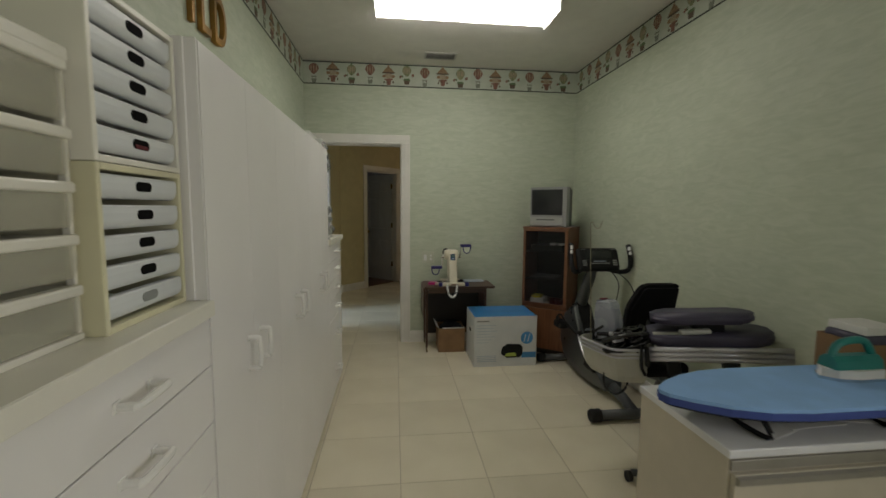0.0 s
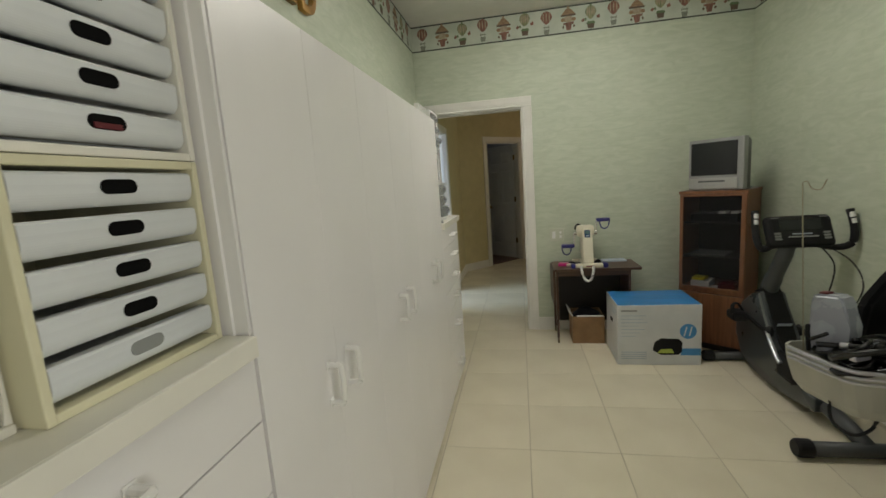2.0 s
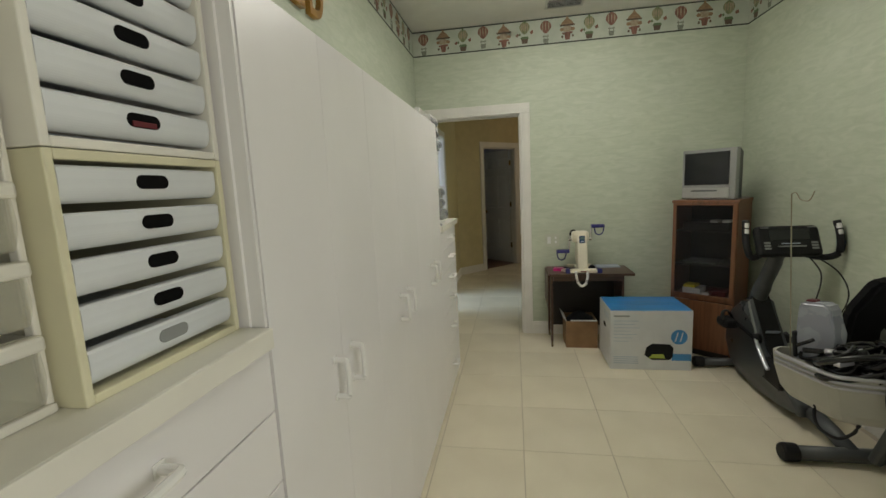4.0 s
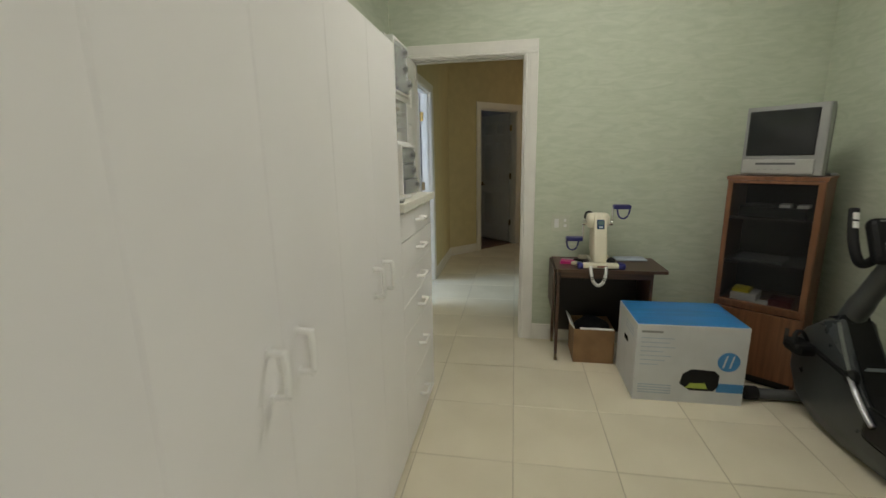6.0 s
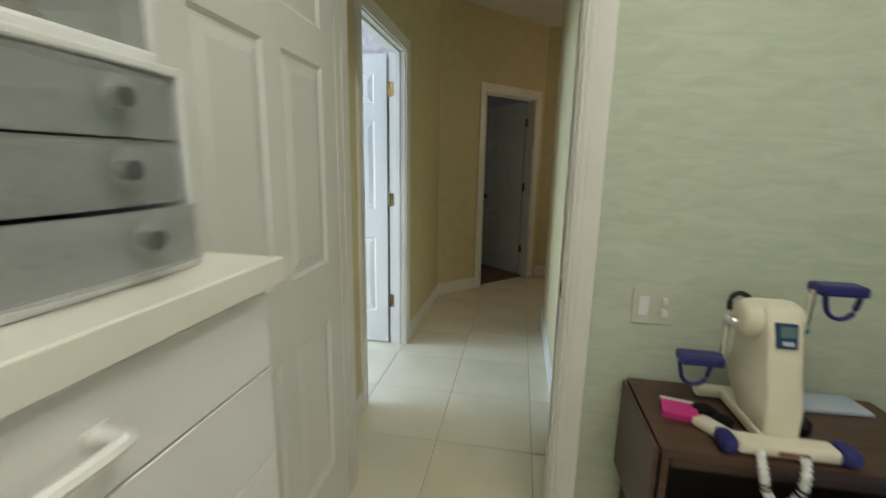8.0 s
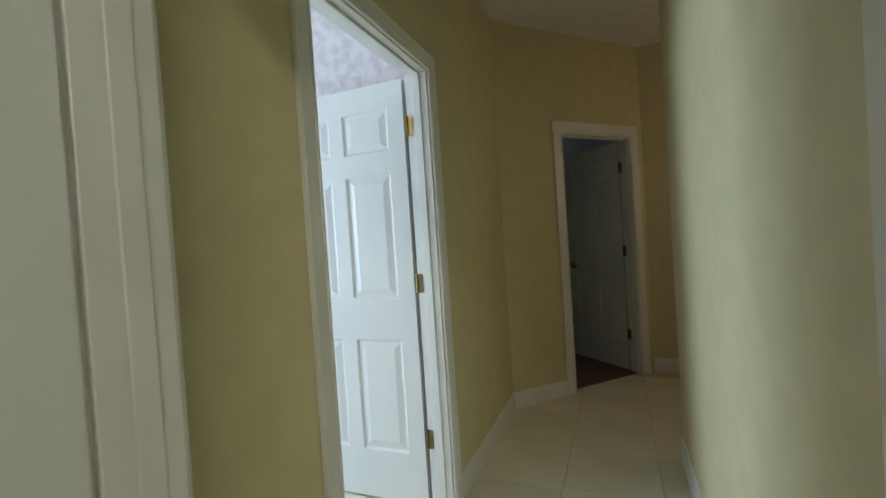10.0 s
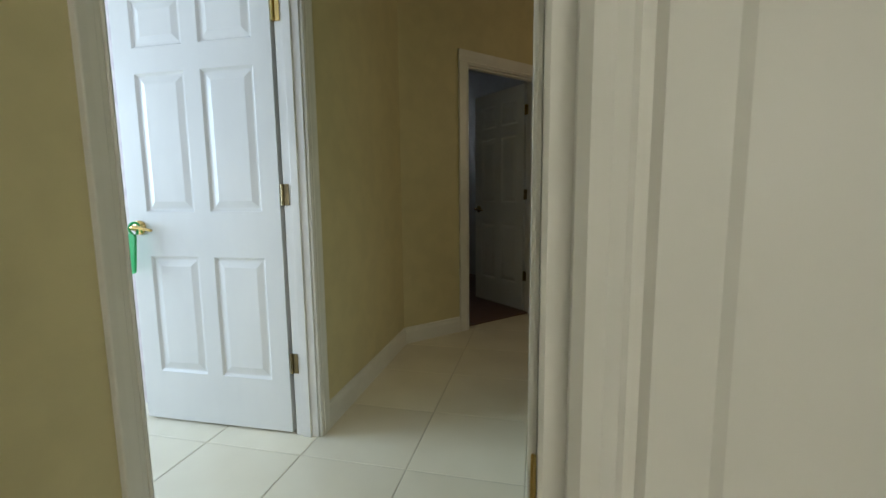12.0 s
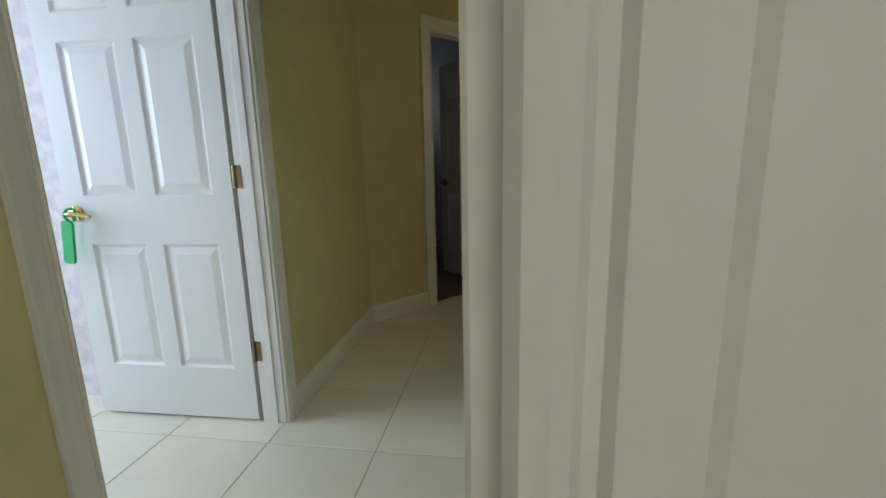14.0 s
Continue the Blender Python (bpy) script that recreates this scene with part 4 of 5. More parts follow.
solo("remote_handset", B((-0.025, -0.045, 0), (0.025, 0.045, 0.024), 0.009, pose(1.045, 4.625, Z, 0, 0, 35)), IVORY, "ivory hand controller lying on the table", "handset", smooth=False)
pk = thing("small_carton", pose(0.985, 4.67, Z), "magenta and white small carton on the table", "carton")
part("lower_sleeve", B((-0.045, -0.045, 0.0), (0.045, 0.028, 0.018), 0.001, pose(0.990, 4.705, Z, 0, 0, -12)), PINK_P, pk)
part("upper_band", B((-0.045, 0.0282, 0.0005), (0.045, 0.042, 0.0185), 0.001, pose(0.990, 4.705, Z, 0, 0, -12)), PAPER, pk)
solo("black_pouch", blob((1.262, 4.665, Z + 0.024), (0.028, 0.032, 0.026), 3, 0.2), BLACK, "small black pouch on the table", "pouch", smooth=True)
for k, (cx, cy, rx, ry) in enumerate(((1.055, 4.715, 0.035, 0.022), (1.085, 4.665, 0.024, 0.03))):
    solo("black_glove", blob((cx, cy, Z + 0.012), (rx, ry, 0.013), 12 + k, 0.25), FOAM, "crumpled black glove beside the exerciser", "glove", group="black gloves", smooth=True)
solo("folded_papers", B((-0.10, -0.05, 0), (0.10, 0.05, 0.012), 0.003, pose(1.42, 4.832, Z, 0, 0, 3)), PALE_INK, "grey white folded papers on the table", "papers")

cb = thing("cardboard_box", pose(1.16, 4.67, 0), "open brown cardboard box holding a black bag under the table", "box")
bm = bmesh.new()
for a, b in (((1.03, 4.545, 0), (1.29, 4.553, 0.235)), ((1.03, 4.80, 0), (1.29, 4.808, 0.235)), ((1.03, 4.553, 0), (1.038, 4.80, 0.235)), ((1.282, 4.553, 0), (1.29, 4.80, 0.235)), ((1.038, 4.553, 0), (1.282, 4.80, 0.006))):
    box(bm, a, b)
part("carton_wall", bm, CARD, cb)
part("flap", B((1.032, 4.556, 0.0), (1.036, 4.79, 0.05), m=pose(1.032, 0, 0.235, 0, -38) @ pose(-1.032, 0, 0)), PAPER, cb, "white-edged flap")
part("black_bag", blob((1.16, 4.677, 0.188), (0.121, 0.122, 0.092), 8, 0.16), FOAM, cb, "crumpled black bag", smooth=True)
part("paper_sheet", B((1.07, 4.546, 0.2355), (1.285, 4.575, 0.2385)), PAPER, cb, "white sheet edge")

# printer carton
pc = thing("printer_carton", pose(1.588, 4.33, 0), "white printer carton with blue top on the floor", "carton")
x0, x1, y0, y1, h = 1.303, 1.872, 4.128, 4.53, 0.455
bm = B((x0, y0, 0), (x1, y1, h), 0.003)
part("carton_body", bm, CARTON, pc)
part("blue_top", P(round_rect(x0 + 0.004, y0 + 0.006, x1 - 0.004, y1 - 0.004, 0.004), 2, h - 0.001, h + 0.0012), BLUE_TOP, pc, "glossy blue printed top")
part("tape", B((x0 + 0.01, 4.32, h + 0.001), (x1 - 0.01, 4.345, h + 0.0018)), BLUE_INK, pc, "clear packing tape")
# hand hole drawn as a near-black patch, its shade in the colour
part("hand_hole", P([(a, b) for a, b in [(4.33 + u, 0.29 + v) for u, v in slot_pts(0.085, 0.03)]], 0, x0 - 0.0012, x0 + 0.001), GAP_SHADE, pc, "dark hand hole")


def ink(name, a, b, mat, lab="", yy=y0):
    return part(name, B((a[0], yy - 0.0014, a[1]), (b[0], yy + 0.0005, b[1])), mat, pc, lab)


ink("title_bar", (x0 + 0.025, 0.408), (x0 + 0.135, 0.420), GREY_INK)
for k, n in enumerate((0.17, 0.15, 0.18, 0.12, 0.16, 0.13, 0.10)):
    ink("text_bar", (x0 + 0.025, 0.375 - k * 0.026), (x0 + 0.025 + n, 0.379 - k * 0.026), PALE_INK)
for k in range(4):
    ink("text_bar", (x0 + 0.025, 0.095 - k * 0.016), (x0 + 0.20, 0.101 - k * 0.016), PALE_INK)
part("logo_disc", disc(bmesh.new(), (1.782, 0.257), 0.056, 1, y0 - 0.0015, y0 + 0.0005, 28), BLUE_INK, pc, "round blue emblem")
for dx in (-0.018, 0.016):
    part("logo_stroke", P([(1.782 + dx - 0.012, 0.222), (1.782 + dx - 0.004, 0.222), (1.782 + dx + 0.012, 0.292), (1.782 + dx + 0.004, 0.292)], 1, y0 - 0.0022, y0 - 0.0014), CARTON, pc)
part("printer_picture", P([(1.545, 0.115), (1.558, 0.175), (1.60, 0.205), (1.72, 0.200), (1.745, 0.175), (1.742, 0.105), (1.72, 0.080), (1.60, 0.078)], 1, y0 - 0.0015, y0 + 0.0005), BLACK, pc, "black printer picture")
part("printer_picture", P([(1.575, 0.092), (1.69, 0.092), (1.675, 0.125), (1.60, 0.122)], 1, y0 - 0.0022, y0 - 0.0014), LIME, pc)
ink("colour_strip", (1.735, 0.076), (x1 - 0.004, 0.128), BLUE_INK)
for k in range(3):
    part("side_text_bar", B((x0 - 0.0012, y0 + 0.06, 0.40 - 0.02 * k), (x0 + 0.0005, y0 + 0.22, 0.405 - 0.02 * k)), PALE_INK, pc)

# ---- corner cabinet with television ----
CM = pose(1.855, 4.545, 0, 0, 0, -38)
cw, cd, ch = 0.44, 0.385, 1.235
cc = thing("corner_cabinet", CM, "reddish wood cabinet with smoked glass door in the corner", "cabinet")


def cpart(name, a, b, mat, parent=None, bev=0.002, lab=""):
    return part(name, B(a, b, bev), mat, parent or cc, lab, local=True)


cpart("side_panel", (0, 0.004, 0), (0.018, cd, ch - 0.022), ORANGE_W)
cpart("side_panel", (cw - 0.018, 0.004, 0), (cw, cd, ch - 0.022), ORANGE_W)
cpart("top", (-0.006, -0.006, ch - 0.022), (cw + 0.006, cd, ch), ORANGE_W, bev=0.003)
# back and upper shelves near black: the cabinet's inner shade as colour
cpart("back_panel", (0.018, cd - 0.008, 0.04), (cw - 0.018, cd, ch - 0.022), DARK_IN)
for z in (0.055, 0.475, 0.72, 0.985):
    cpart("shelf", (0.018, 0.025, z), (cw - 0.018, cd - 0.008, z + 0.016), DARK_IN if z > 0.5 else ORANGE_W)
cpart("rail", (0.018, 0.004, 0.455), (cw - 0.018, 0.024, 0.485), ORANGE_W)
cpart("plinth", (0.018, 0.03, 0), (cw - 0.018, 0.045, 0.055), DARK_IN)
ld = cpart("lower_door", (0.020, -0.012, 0.06), (cw - 0.004, 0.003, 0.452), ORANGE_W, bev=0.003)
cpart("finger_pull", (cw - 0.075, -0.016, 0.30), (cw - 0.055, -0.012, 0.40), DARK_IN, ld)
gd = cpart("glass_door", (0.028, -0.006, 0.502), (cw - 0.030, -0.001, ch - 0.038), GLASS, lab="smoked glass door")
bm = bmesh.new()
for a, b in (((0.006, -0.012, 0.488), (0.030, 0.003, ch - 0.024)), ((cw - 0.032, -0.012, 0.488), (cw - 0.004, 0.003, ch - 0.024)),
             ((0.030, -0.012, 0.488), (cw - 0.032, 0.003, 0.504)), ((0.030, -0.012, ch - 0.040), (cw - 0.032, 0.003, ch - 0.024))):
    box(bm, a, b, 0.002)
part("door_frame", bm, ORANGE_W, cc, local=True)
for nm, a, b, mat, lab, cat in (("paper_box", (0.07, 0.05, 0.4915), (0.20, 0.20, 0.535), PAPER, "white paper box on the cabinet shelf", "box"),
                                ("yellow_carton", (0.075, 0.06, 0.536), (0.16, 0.17, 0.556), YEL, "flat yellow carton on a white box", "carton"),
                                ("red_pouch", (0.26, 0.05, 0.4915), (0.37, 0.16, 0.53), RED, "dark red pouch on the cabinet shelf", "pouch"),
                                ("leaflet", (0.17, 0.03, 0.4915), (0.26, 0.12, 0.497), PAPER, "white leaflet on the cabinet shelf", "leaflet"),
                                ("video_player", (0.06, 0.05, 1.0015), (0.37, 0.30, 1.06), BLACK, "black video player on the upper shelf", "video player"),
                                ("flat_tray", (0.07, 0.04, 0.7365), (0.30, 0.25, 0.752), TV_DARK, "dark flat tray on the middle shelf", "tray")):
    solo(nm, B(a, b, 0.002, CM), mat, lab, cat)
for x in (0.245, 0.325):
    solo("cassette", B((x, 0.06, 1.0605), (x + 0.05, 0.16, 1.078), 0.002, CM), PAPER, "white labelled cassette on the video player", "cassette", group="cassettes")

tvM = CM @ pose(0.225, 0.03, ch, 0, 0, -6)
tv = thing("television", tvM, "small silver tube television with dark screen on the cabinet", "television")
part("bezel", P(round_rect(-0.185, 0.0, 0.185, 0.075, 0.012), 2, 0.006, 0.375), TV_SILVER, tv, local=True)
part("screen_surround", B((-0.165, -0.004, 0.112), (0.142, 0.001, 0.352), 0.004), BLACK, tv, local=True)
bm = bmesh.new()
g = [[bm.verts.new((-0.157 + 0.291 * i / 8, -0.0045 - 0.010 * (1 - ((i - 4) / 4) ** 2) * (1 - ((j - 4) / 4) ** 2), 0.119 + 0.226 * j / 8)) for i in range(9)] for j in range(9)]
for j in range(8):
    for i in range(8):
        bm.faces.new((g[j][i], g[j][i + 1], g[j + 1][i + 1], g[j + 1][i]))
part("screen", bm, SCREEN, tv, "dark curved screen", local=True, smooth=True)
part("control_strip", B((-0.176, -0.010, 0.012), (0.150, 0.0, 0.092), 0.006), TV_PALE, tv, local=True)
part("tape_slot", B((-0.11, -0.0112, 0.062), (0.07, -0.0095, 0.074)), TV_DARK, tv, local=True)
for k in range(4):
    part("button", B((-0.10 + k * 0.03, -0.0125, 0.034), (-0.082 + k * 0.03, -0.0095, 0.040), 0.001), TV_SILVER, tv, local=True)
bm = bmesh.new()
ra = [bm.verts.new(v) for v in ((-0.183, 0.075, 0.008), (0.183, 0.075, 0.008), (0.183, 0.075, 0.370), (-0.183, 0.075, 0.370))]
rb = [bm.verts.new(v) for v in ((-0.165, 0.18, 0.010), (0.165, 0.18, 0.010), (0.165, 0.18, 0.345), (-0.165, 0.18, 0.345))]
rc = [bm.verts.new(v) for v in ((-0.11, 0.30, 0.03), (0.11, 0.30, 0.03), (0.11, 0.30, 0.27), (-0.11, 0.30, 0.27))]
for p, q in ((ra, rb), (rb, rc)):
    for k in range(4):
        bm.faces.new((p[k], p[(k + 1) % 4], q[(k + 1) % 4], q[k]))
bm.faces.new(ra[::-1])
bm.faces.new(rc)
part("rear_shell", bm, TV_DARK, tv, "dark grey rear shell", local=True)
for x in (-0.14, 0.14):
    part("foot", B((x - 0.02, 0.02, 0), (x + 0.02, 0.10, 0.008), 0.002), TV_DARK, tv, local=True)
solo("remote_control", B((-0.02, -0.06, 0), (0.02, 0.06, 0.014), 0.004, CM @ pose(0.415, 0.22, ch, 0, 0, 30)), TV_SILVER, "grey remote control on the cabinet top", "remote control")

# ---- recumbent exercise bike along the right wall ----
def seat_back_shape():
    bm = P([(-0.15, -0.17), (0.165, -0.17), (0.165, 0.155), (0.15, 0.17), (-0.055, 0.17), (-0.085, 0.155), (-0.15, 0.02)], 1, -0.035, 0.035)
    bmesh.ops.bevel(bm, geom=list(bm.edges), offset=0.018, segments=3, affect="EDGES")
    bm.transform(pose(BX - 0.01, 2.99, 0.785, 12))
    return bm


bk = thing("exercise_bike", pose(2.20, 3.65, 0), "grey and black recumbent exercise bike", "exercise bike")
BX = 2.203
shell = [(3.93, 0.60), (4.05, 0.555), (4.16, 0.47), (4.235, 0.36), (4.235, 0.22), (4.16, 0.10), (4.02, 0.035), (3.80, 0.03), (3.55, 0.05), (3.38, 0.07), (3.38, 0.15), (3.58, 0.20), (3.74, 0.31), (3.84, 0.46)]
bm = P(shell, 0, BX - 0.068, BX + 0.068)
bmesh.ops.bevel(bm, geom=list(bm.edges), offset=0.018, segments=3, affect="EDGES", profile=0.6)
part("drive_shell", bm, BIKE_GREY, bk, "dark grey plastic drive cover", smooth=True)
for s in (-1, 1):
    part("shell_stripe", T(curve([(BX + s * 0.069, 3.94, 0.58), (BX + s * 0.071, 3.86, 0.44), (BX + s * 0.071, 3.76, 0.30), (BX + s * 0.069, 3.62, 0.20)], 6), 0.009, 8), BIKE_PALE, bk, "silver trim line")
    part("crank_hub", T([(BX + s * 0.068, 3.80, 0.375), (BX + s * 0.098, 3.80, 0.375)], [0.034, 0.026], 18), BLACK, bk, "black crank hub", smooth=True)
part("top_cover", P([(3.945, 0.617), (4.03, 0.578), (4.045, 0.565), (3.955, 0.590), (3.862, 0.452), (3.762, 0.300), (3.60, 0.193), (3.585, 0.206), (3.735, 0.322), (3.832, 0.470)], 0, BX - 0.050, BX + 0.050), BLACK, bk, "black ridge cover")
part("info_label", B((BX - 0.040, -0.022, 0), (BX + 0.040, 0.022, 0.002), m=pose(0, 3.792, 0.412, -57)), PALE_INK, bk, "pale information label")
part("pedal_crank", T(curve([(BX - 0.088, 3.80, 0.375), (BX - 0.105, 3.74, 0.345), (BX - 0.112, 3.66, 0.285), (BX - 0.112, 3.61, 0.25)], 5), [0.011] * 5 + [0.013] * 11, 10, 0.8), SILVER, bk, "silver crank arm", smooth=True)
part("pedal_crank", T([(BX - 0.095, 3.80, 0.375), (BX - 0.10, 4.02, 0.405)], 0.012, 10), BLACK, bk)
pd = part("pedal", B((BX - 0.185, 4.00, 0.365), (BX - 0.09, 4.13, 0.43), 0.022), RUBBER, bk, "black pedal")
part("pedal_strap", T(curve([(BX - 0.18, 4.03, 0.42), (BX - 0.175, 4.05, 0.47), (BX - 0.14, 4.06, 0.48), (BX - 0.10, 4.07, 0.42)], 5), 0.012, 8, 0.6), RUBBER, pd)
part("pedal_crank", T([(BX + 0.095, 3.83, 0.40), (BX + 0.11, 3.56, 0.30)], 0.014, 10), BIKE_STEEL, bk)
pd = part("pedal", B((BX + 0.105, 3.48, 0.255), (BX + 0.205, 3.60, 0.305), 0.016), RUBBER, bk, "black pedal")
part("lower_pedal_guard", B((BX - 0.10, 3.50, 0.16), (BX - 0.072, 3.68, 0.31), 0.02), RUBBER, bk, "black side guard")
part("mast", T(curve([(BX, 4.02, 0.50), (BX, 3.93, 0.68), (BX + 0.01, 3.84, 0.86), (BX + 0.015, 3.80, 0.96)], 6), [0.05] * 7 + [0.044] * 6 + [0.04] * 6, 14), BIKE_STEEL, bk, smooth=True)
con = pose(BX + 0.02, 3.755, 1.012, -24)
cn = part("console", B((-0.172, -0.035, -0.108), (0.172, 0.03, 0.086), 0.030, con, 3), BLACK, bk, "black display console")
part("console_window", B((-0.11, -0.0375, -0.012), (0.11, -0.034, 0.055), 0.003, con), SCREEN, cn)
for x in (-0.125, 0.125):
    for q in (-0.062, -0.045, -0.028):
        part("keypad", B((x - 0.018, -0.038, q - 0.006), (x + 0.018, -0.034, q + 0.006), 0.004, con), GREY_INK, cn, "grey button")
    part("corner_light", B((x - 0.022, -0.038, 0.064), (x + 0.022, -0.034, 0.070), 0.002, con), GREY_INK, cn)
part("label_strip", B((-0.05, -0.0378, -0.035), (0.05, -0.0345, -0.030), m=con), PALE_INK, cn)
part("holder_rail", T([con @ Vector((-0.075, -0.044, -0.052)), con @ Vector((0.075, -0.044, -0.052))], 0.004, 8), GREY_INK, cn, "grey reading rail")
for s, xs in ((1, (0.10, 0.19, 0.238, 0.245, 0.235)), (-1, (-0.10, -0.17, -0.20, -0.20, -0.185))):
    zs = (0.925, 0.905, 0.935, 1.02, 1.125)
    ys = (3.79, 3.74, 3.69, 3.69, 3.72) if s > 0 else (3.79, 3.76, 3.76, 3.80, 3.84)
    bar = [(BX + 0.02 + x, y, z) for x, y, z in zip(xs, ys, zs)]
    hb = part("handlebar", T(curve(bar, 6), 0.019, 12), RUBBER, bk, "black foam-covered handlebar", smooth=True)
    a, b = Vector(bar[3]), Vector(bar[4])
    for u, v in ((0.25, 0.50), (0.58, 0.84)):
        part("pulse_plate", T([a.lerp(b, u) - Vector((0, 0.007, 0)), a.lerp(b, v) - Vector((0, 0.007, 0))], 0.0150, 12), WHITE_P, hb, "pale pulse sensor plate")
for y, nm, w, r in ((4.215, "front_foot", 1.915, 0.030), (3.10, "rear_foot", 1.890, 0.035)):
    ft = part(nm, T([(w + 0.055, y, r + 0.008), (2.44, y, r + 0.008)], r, 16), BIKE_STEEL, bk, smooth=True)
    for a, b in ((w, w + 0.070), (2.42, 2.485)):
        part("end_cap", T([(a, y, r + 0.010), (a + 0.012, y, r + 0.010), (b, y, r + 0.010)], [r + 0.002, r + 0.009, r + 0.008], 18), RUBBER, ft, "black rubber end cap")
part("bottom_beam", T([(BX, 3.45, 0.11), (BX, 3.25, 0.085), (BX, 3.10, 0.05)], [0.040, 0.038, 0.036], 14), BIKE_STEEL, bk, smooth=True)
part("seat_rail", T([(BX + 0.06, 3.60, 0.20), (BX + 0.09, 3.20, 0.30), (BX + 0.09, 2.95, 0.36)], 0.035, 12), BIKE_STEEL, bk)
part("seat_post", T([(BX + 0.09, 2.97, 0.33), (BX + 0.06, 3.05, 0.05)], 0.028, 12), BIKE_STEEL, bk)
part("seat", B((BX - 0.06, 2.92, 0.36), (BX + 0.25, 3.22, 0.44), 0.03, seg=3), FOAM, bk, "black padded seat")
part("seat_back", seat_back_shape(), FOAM, bk, "black padded seat back")
part("back_post", T([(BX + 0.06, 2.99, 0.38), (BX - 0.04, 2.985, 0.78)], 0.02, 10), BIKE_STEEL, bk)
part("cable", T(curve([(BX + 0.12, 3.74, 0.93), (BX + 0.16, 3.66, 0.82), (BX + 0.10, 3.60, 0.66), (BX + 0.06, 3.62, 0.52)], 8), 0.004, 6), RUBBER, bk)
part("cable", T(curve([(BX + 0.14, 3.74, 0.93), (BX + 0.22, 3.62, 0.84), (BX + 0.24, 3.56, 0.70), (BX + 0.18, 3.60, 0.52), (BX + 0.08, 3.66, 0.42)], 8), 0.004, 6), RUBBER, bk)

# ---- padded treatment table across the room, with a tray end ----
BM = pose(1.757, 2.55, 0.69, 0, -6.0, -26)
bn = thing("treatment_table", BM @ pose(0.3, 0.15, -0.7), "treatment table with purple pads, silver rails and beige tray end", "treatment table")


def bpart(name, bm, mat, label="", smooth=False):
    bm.transform(BM)
    return part(name, bm, mat, bn, label, smooth=smooth)


tray = [(0.13, 0.0), (0.02, 0.0), (-0.02, 0.008), (-0.05, 0.032), (-0.09, 0.085), (-0.14, 0.16), (-0.185, 0.225), (-0.195, 0.255), (-0.18, 0.285), (-0.14, 0.30), (0.13, 0.30)]


def tray_ring(zz, k):
    cx, cy = 0.03, 0.15
    return [(cx + (x - cx) * k, cy + (y - cy) * k, zz) for x, y in tray]


bm = bmesh.new()
rings = [[bm.verts.new(p) for p in r] for r in (tray_ring(-0.05, 0.90), tray_ring(-0.05, 0.945), tray_ring(0.0, 0.955), tray_ring(0.0, 1.0), tray_ring(-0.06, 1.0), tray_ring(-0.15, 0.93), tray_ring(-0.185, 0.82))]
for p, q in zip(rings, rings[1:]):
    for k in range(len(p)):
        bm.faces.new((p[k], p[(k + 1) % len(p)], q[(k + 1) % len(q)], q[k]))
bm.faces.new(rings[0])
bm.faces.new(rings[-1])
bpart("tray", bm, BEIGE_P, "beige moulded tray end")
for zz, rr in ((-0.004, 0.0075), (-0.026, 0.006), (-0.045, 0.006)):
    pts = curve([(x - 0.003, y - 0.003, zz) for x, y in tray[:7]], 4)
    bpart("tray_rim", T(pts, rr, 8), SILVER, "silver rim rib", True)
for y in (0.004, 0.296):
    for zz in (0.0, -0.024, -0.048):
        bpart("rail", T([(0.135, y, zz), (0.74 if y < 0.1 else 0.62, y, zz)], 0.0135, 10), SILVER, "silver side rail", True)
    bpart("rail_joint", B((0.118, y - 0.018, -0.085), (0.140, y + 0.018, 0.016), 0.005), BLACK, "black joint")
for x in (0.20, 0.55):
    bpart("cross_bar", B((x, 0.01, -0.055), (x + 0.04, 0.29, -0.03), 0.004), BIKE_STEEL)
for nm, x0, x1, y0, y1, z0, z1, r in (("lower_pad", 0.13, 0.70, 0.012, 0.288, 0.012, 0.062, 0.09), ("upper_pad", 0.17, 0.63, 0.05, 0.26, 0.112, 0.152, 0.08)):
    bm = P(round_rect(x0, y0, x1, y1, r, 6), 2, z0, z1)
    bmesh.ops.bevel(bm, geom=[e for e in bm.edges if abs(e.verts[0].co.z - e.verts[1].co.z) < 1e-4], offset=0.014, segments=3, affect="EDGES")
    bpart(nm, bm, PURPLE, "dark purple vinyl pad", True)
for x in (0.46,):
    bpart("pad_post", B((x - 0.10, 0.10, 0.06), (x + 0.04, 0.22, 0.14), 0.01), BLACK)
bpart("pad_edge", B((0.17, 0.05, 0.060), (0.36, 0.09, 0.068), 0.003), BEIGE_P, "beige pad trim")
for x in (0.22, 0.46):
    bpart("bracket", B((x, -0.01, -0.13), (x + 0.06, 0.05, -0.058), 0.012), BLACK, "black folding bracket")
for x, y, z in ((2.02, 2.50, 0.68), (2.27, 2.38, 0.71)):
    part("leg", T([(x, y, z), (x, y, 0.05)], 0.020, 12), BLACK, bn)
part("foot_bar", T([(1.83, 2.50, 0.045), (2.44, 2.34, 0.045)], 0.018, 12), BIKE_STEEL, bn)
part("foot_bar", T([(2.10, 2.70, 0.045), (2.44, 2.62, 0.045)], 0.018, 12), BIKE_STEEL, bn)
for x in (1.805, 2.43):
    part("caster", T([(x, 2.50 if x < 2 else 2.34, 0.027), (x + 0.022, 2.50 if x < 2 else 2.34, 0.027)], 0.027, 14), RUBBER, bn, "black caster")
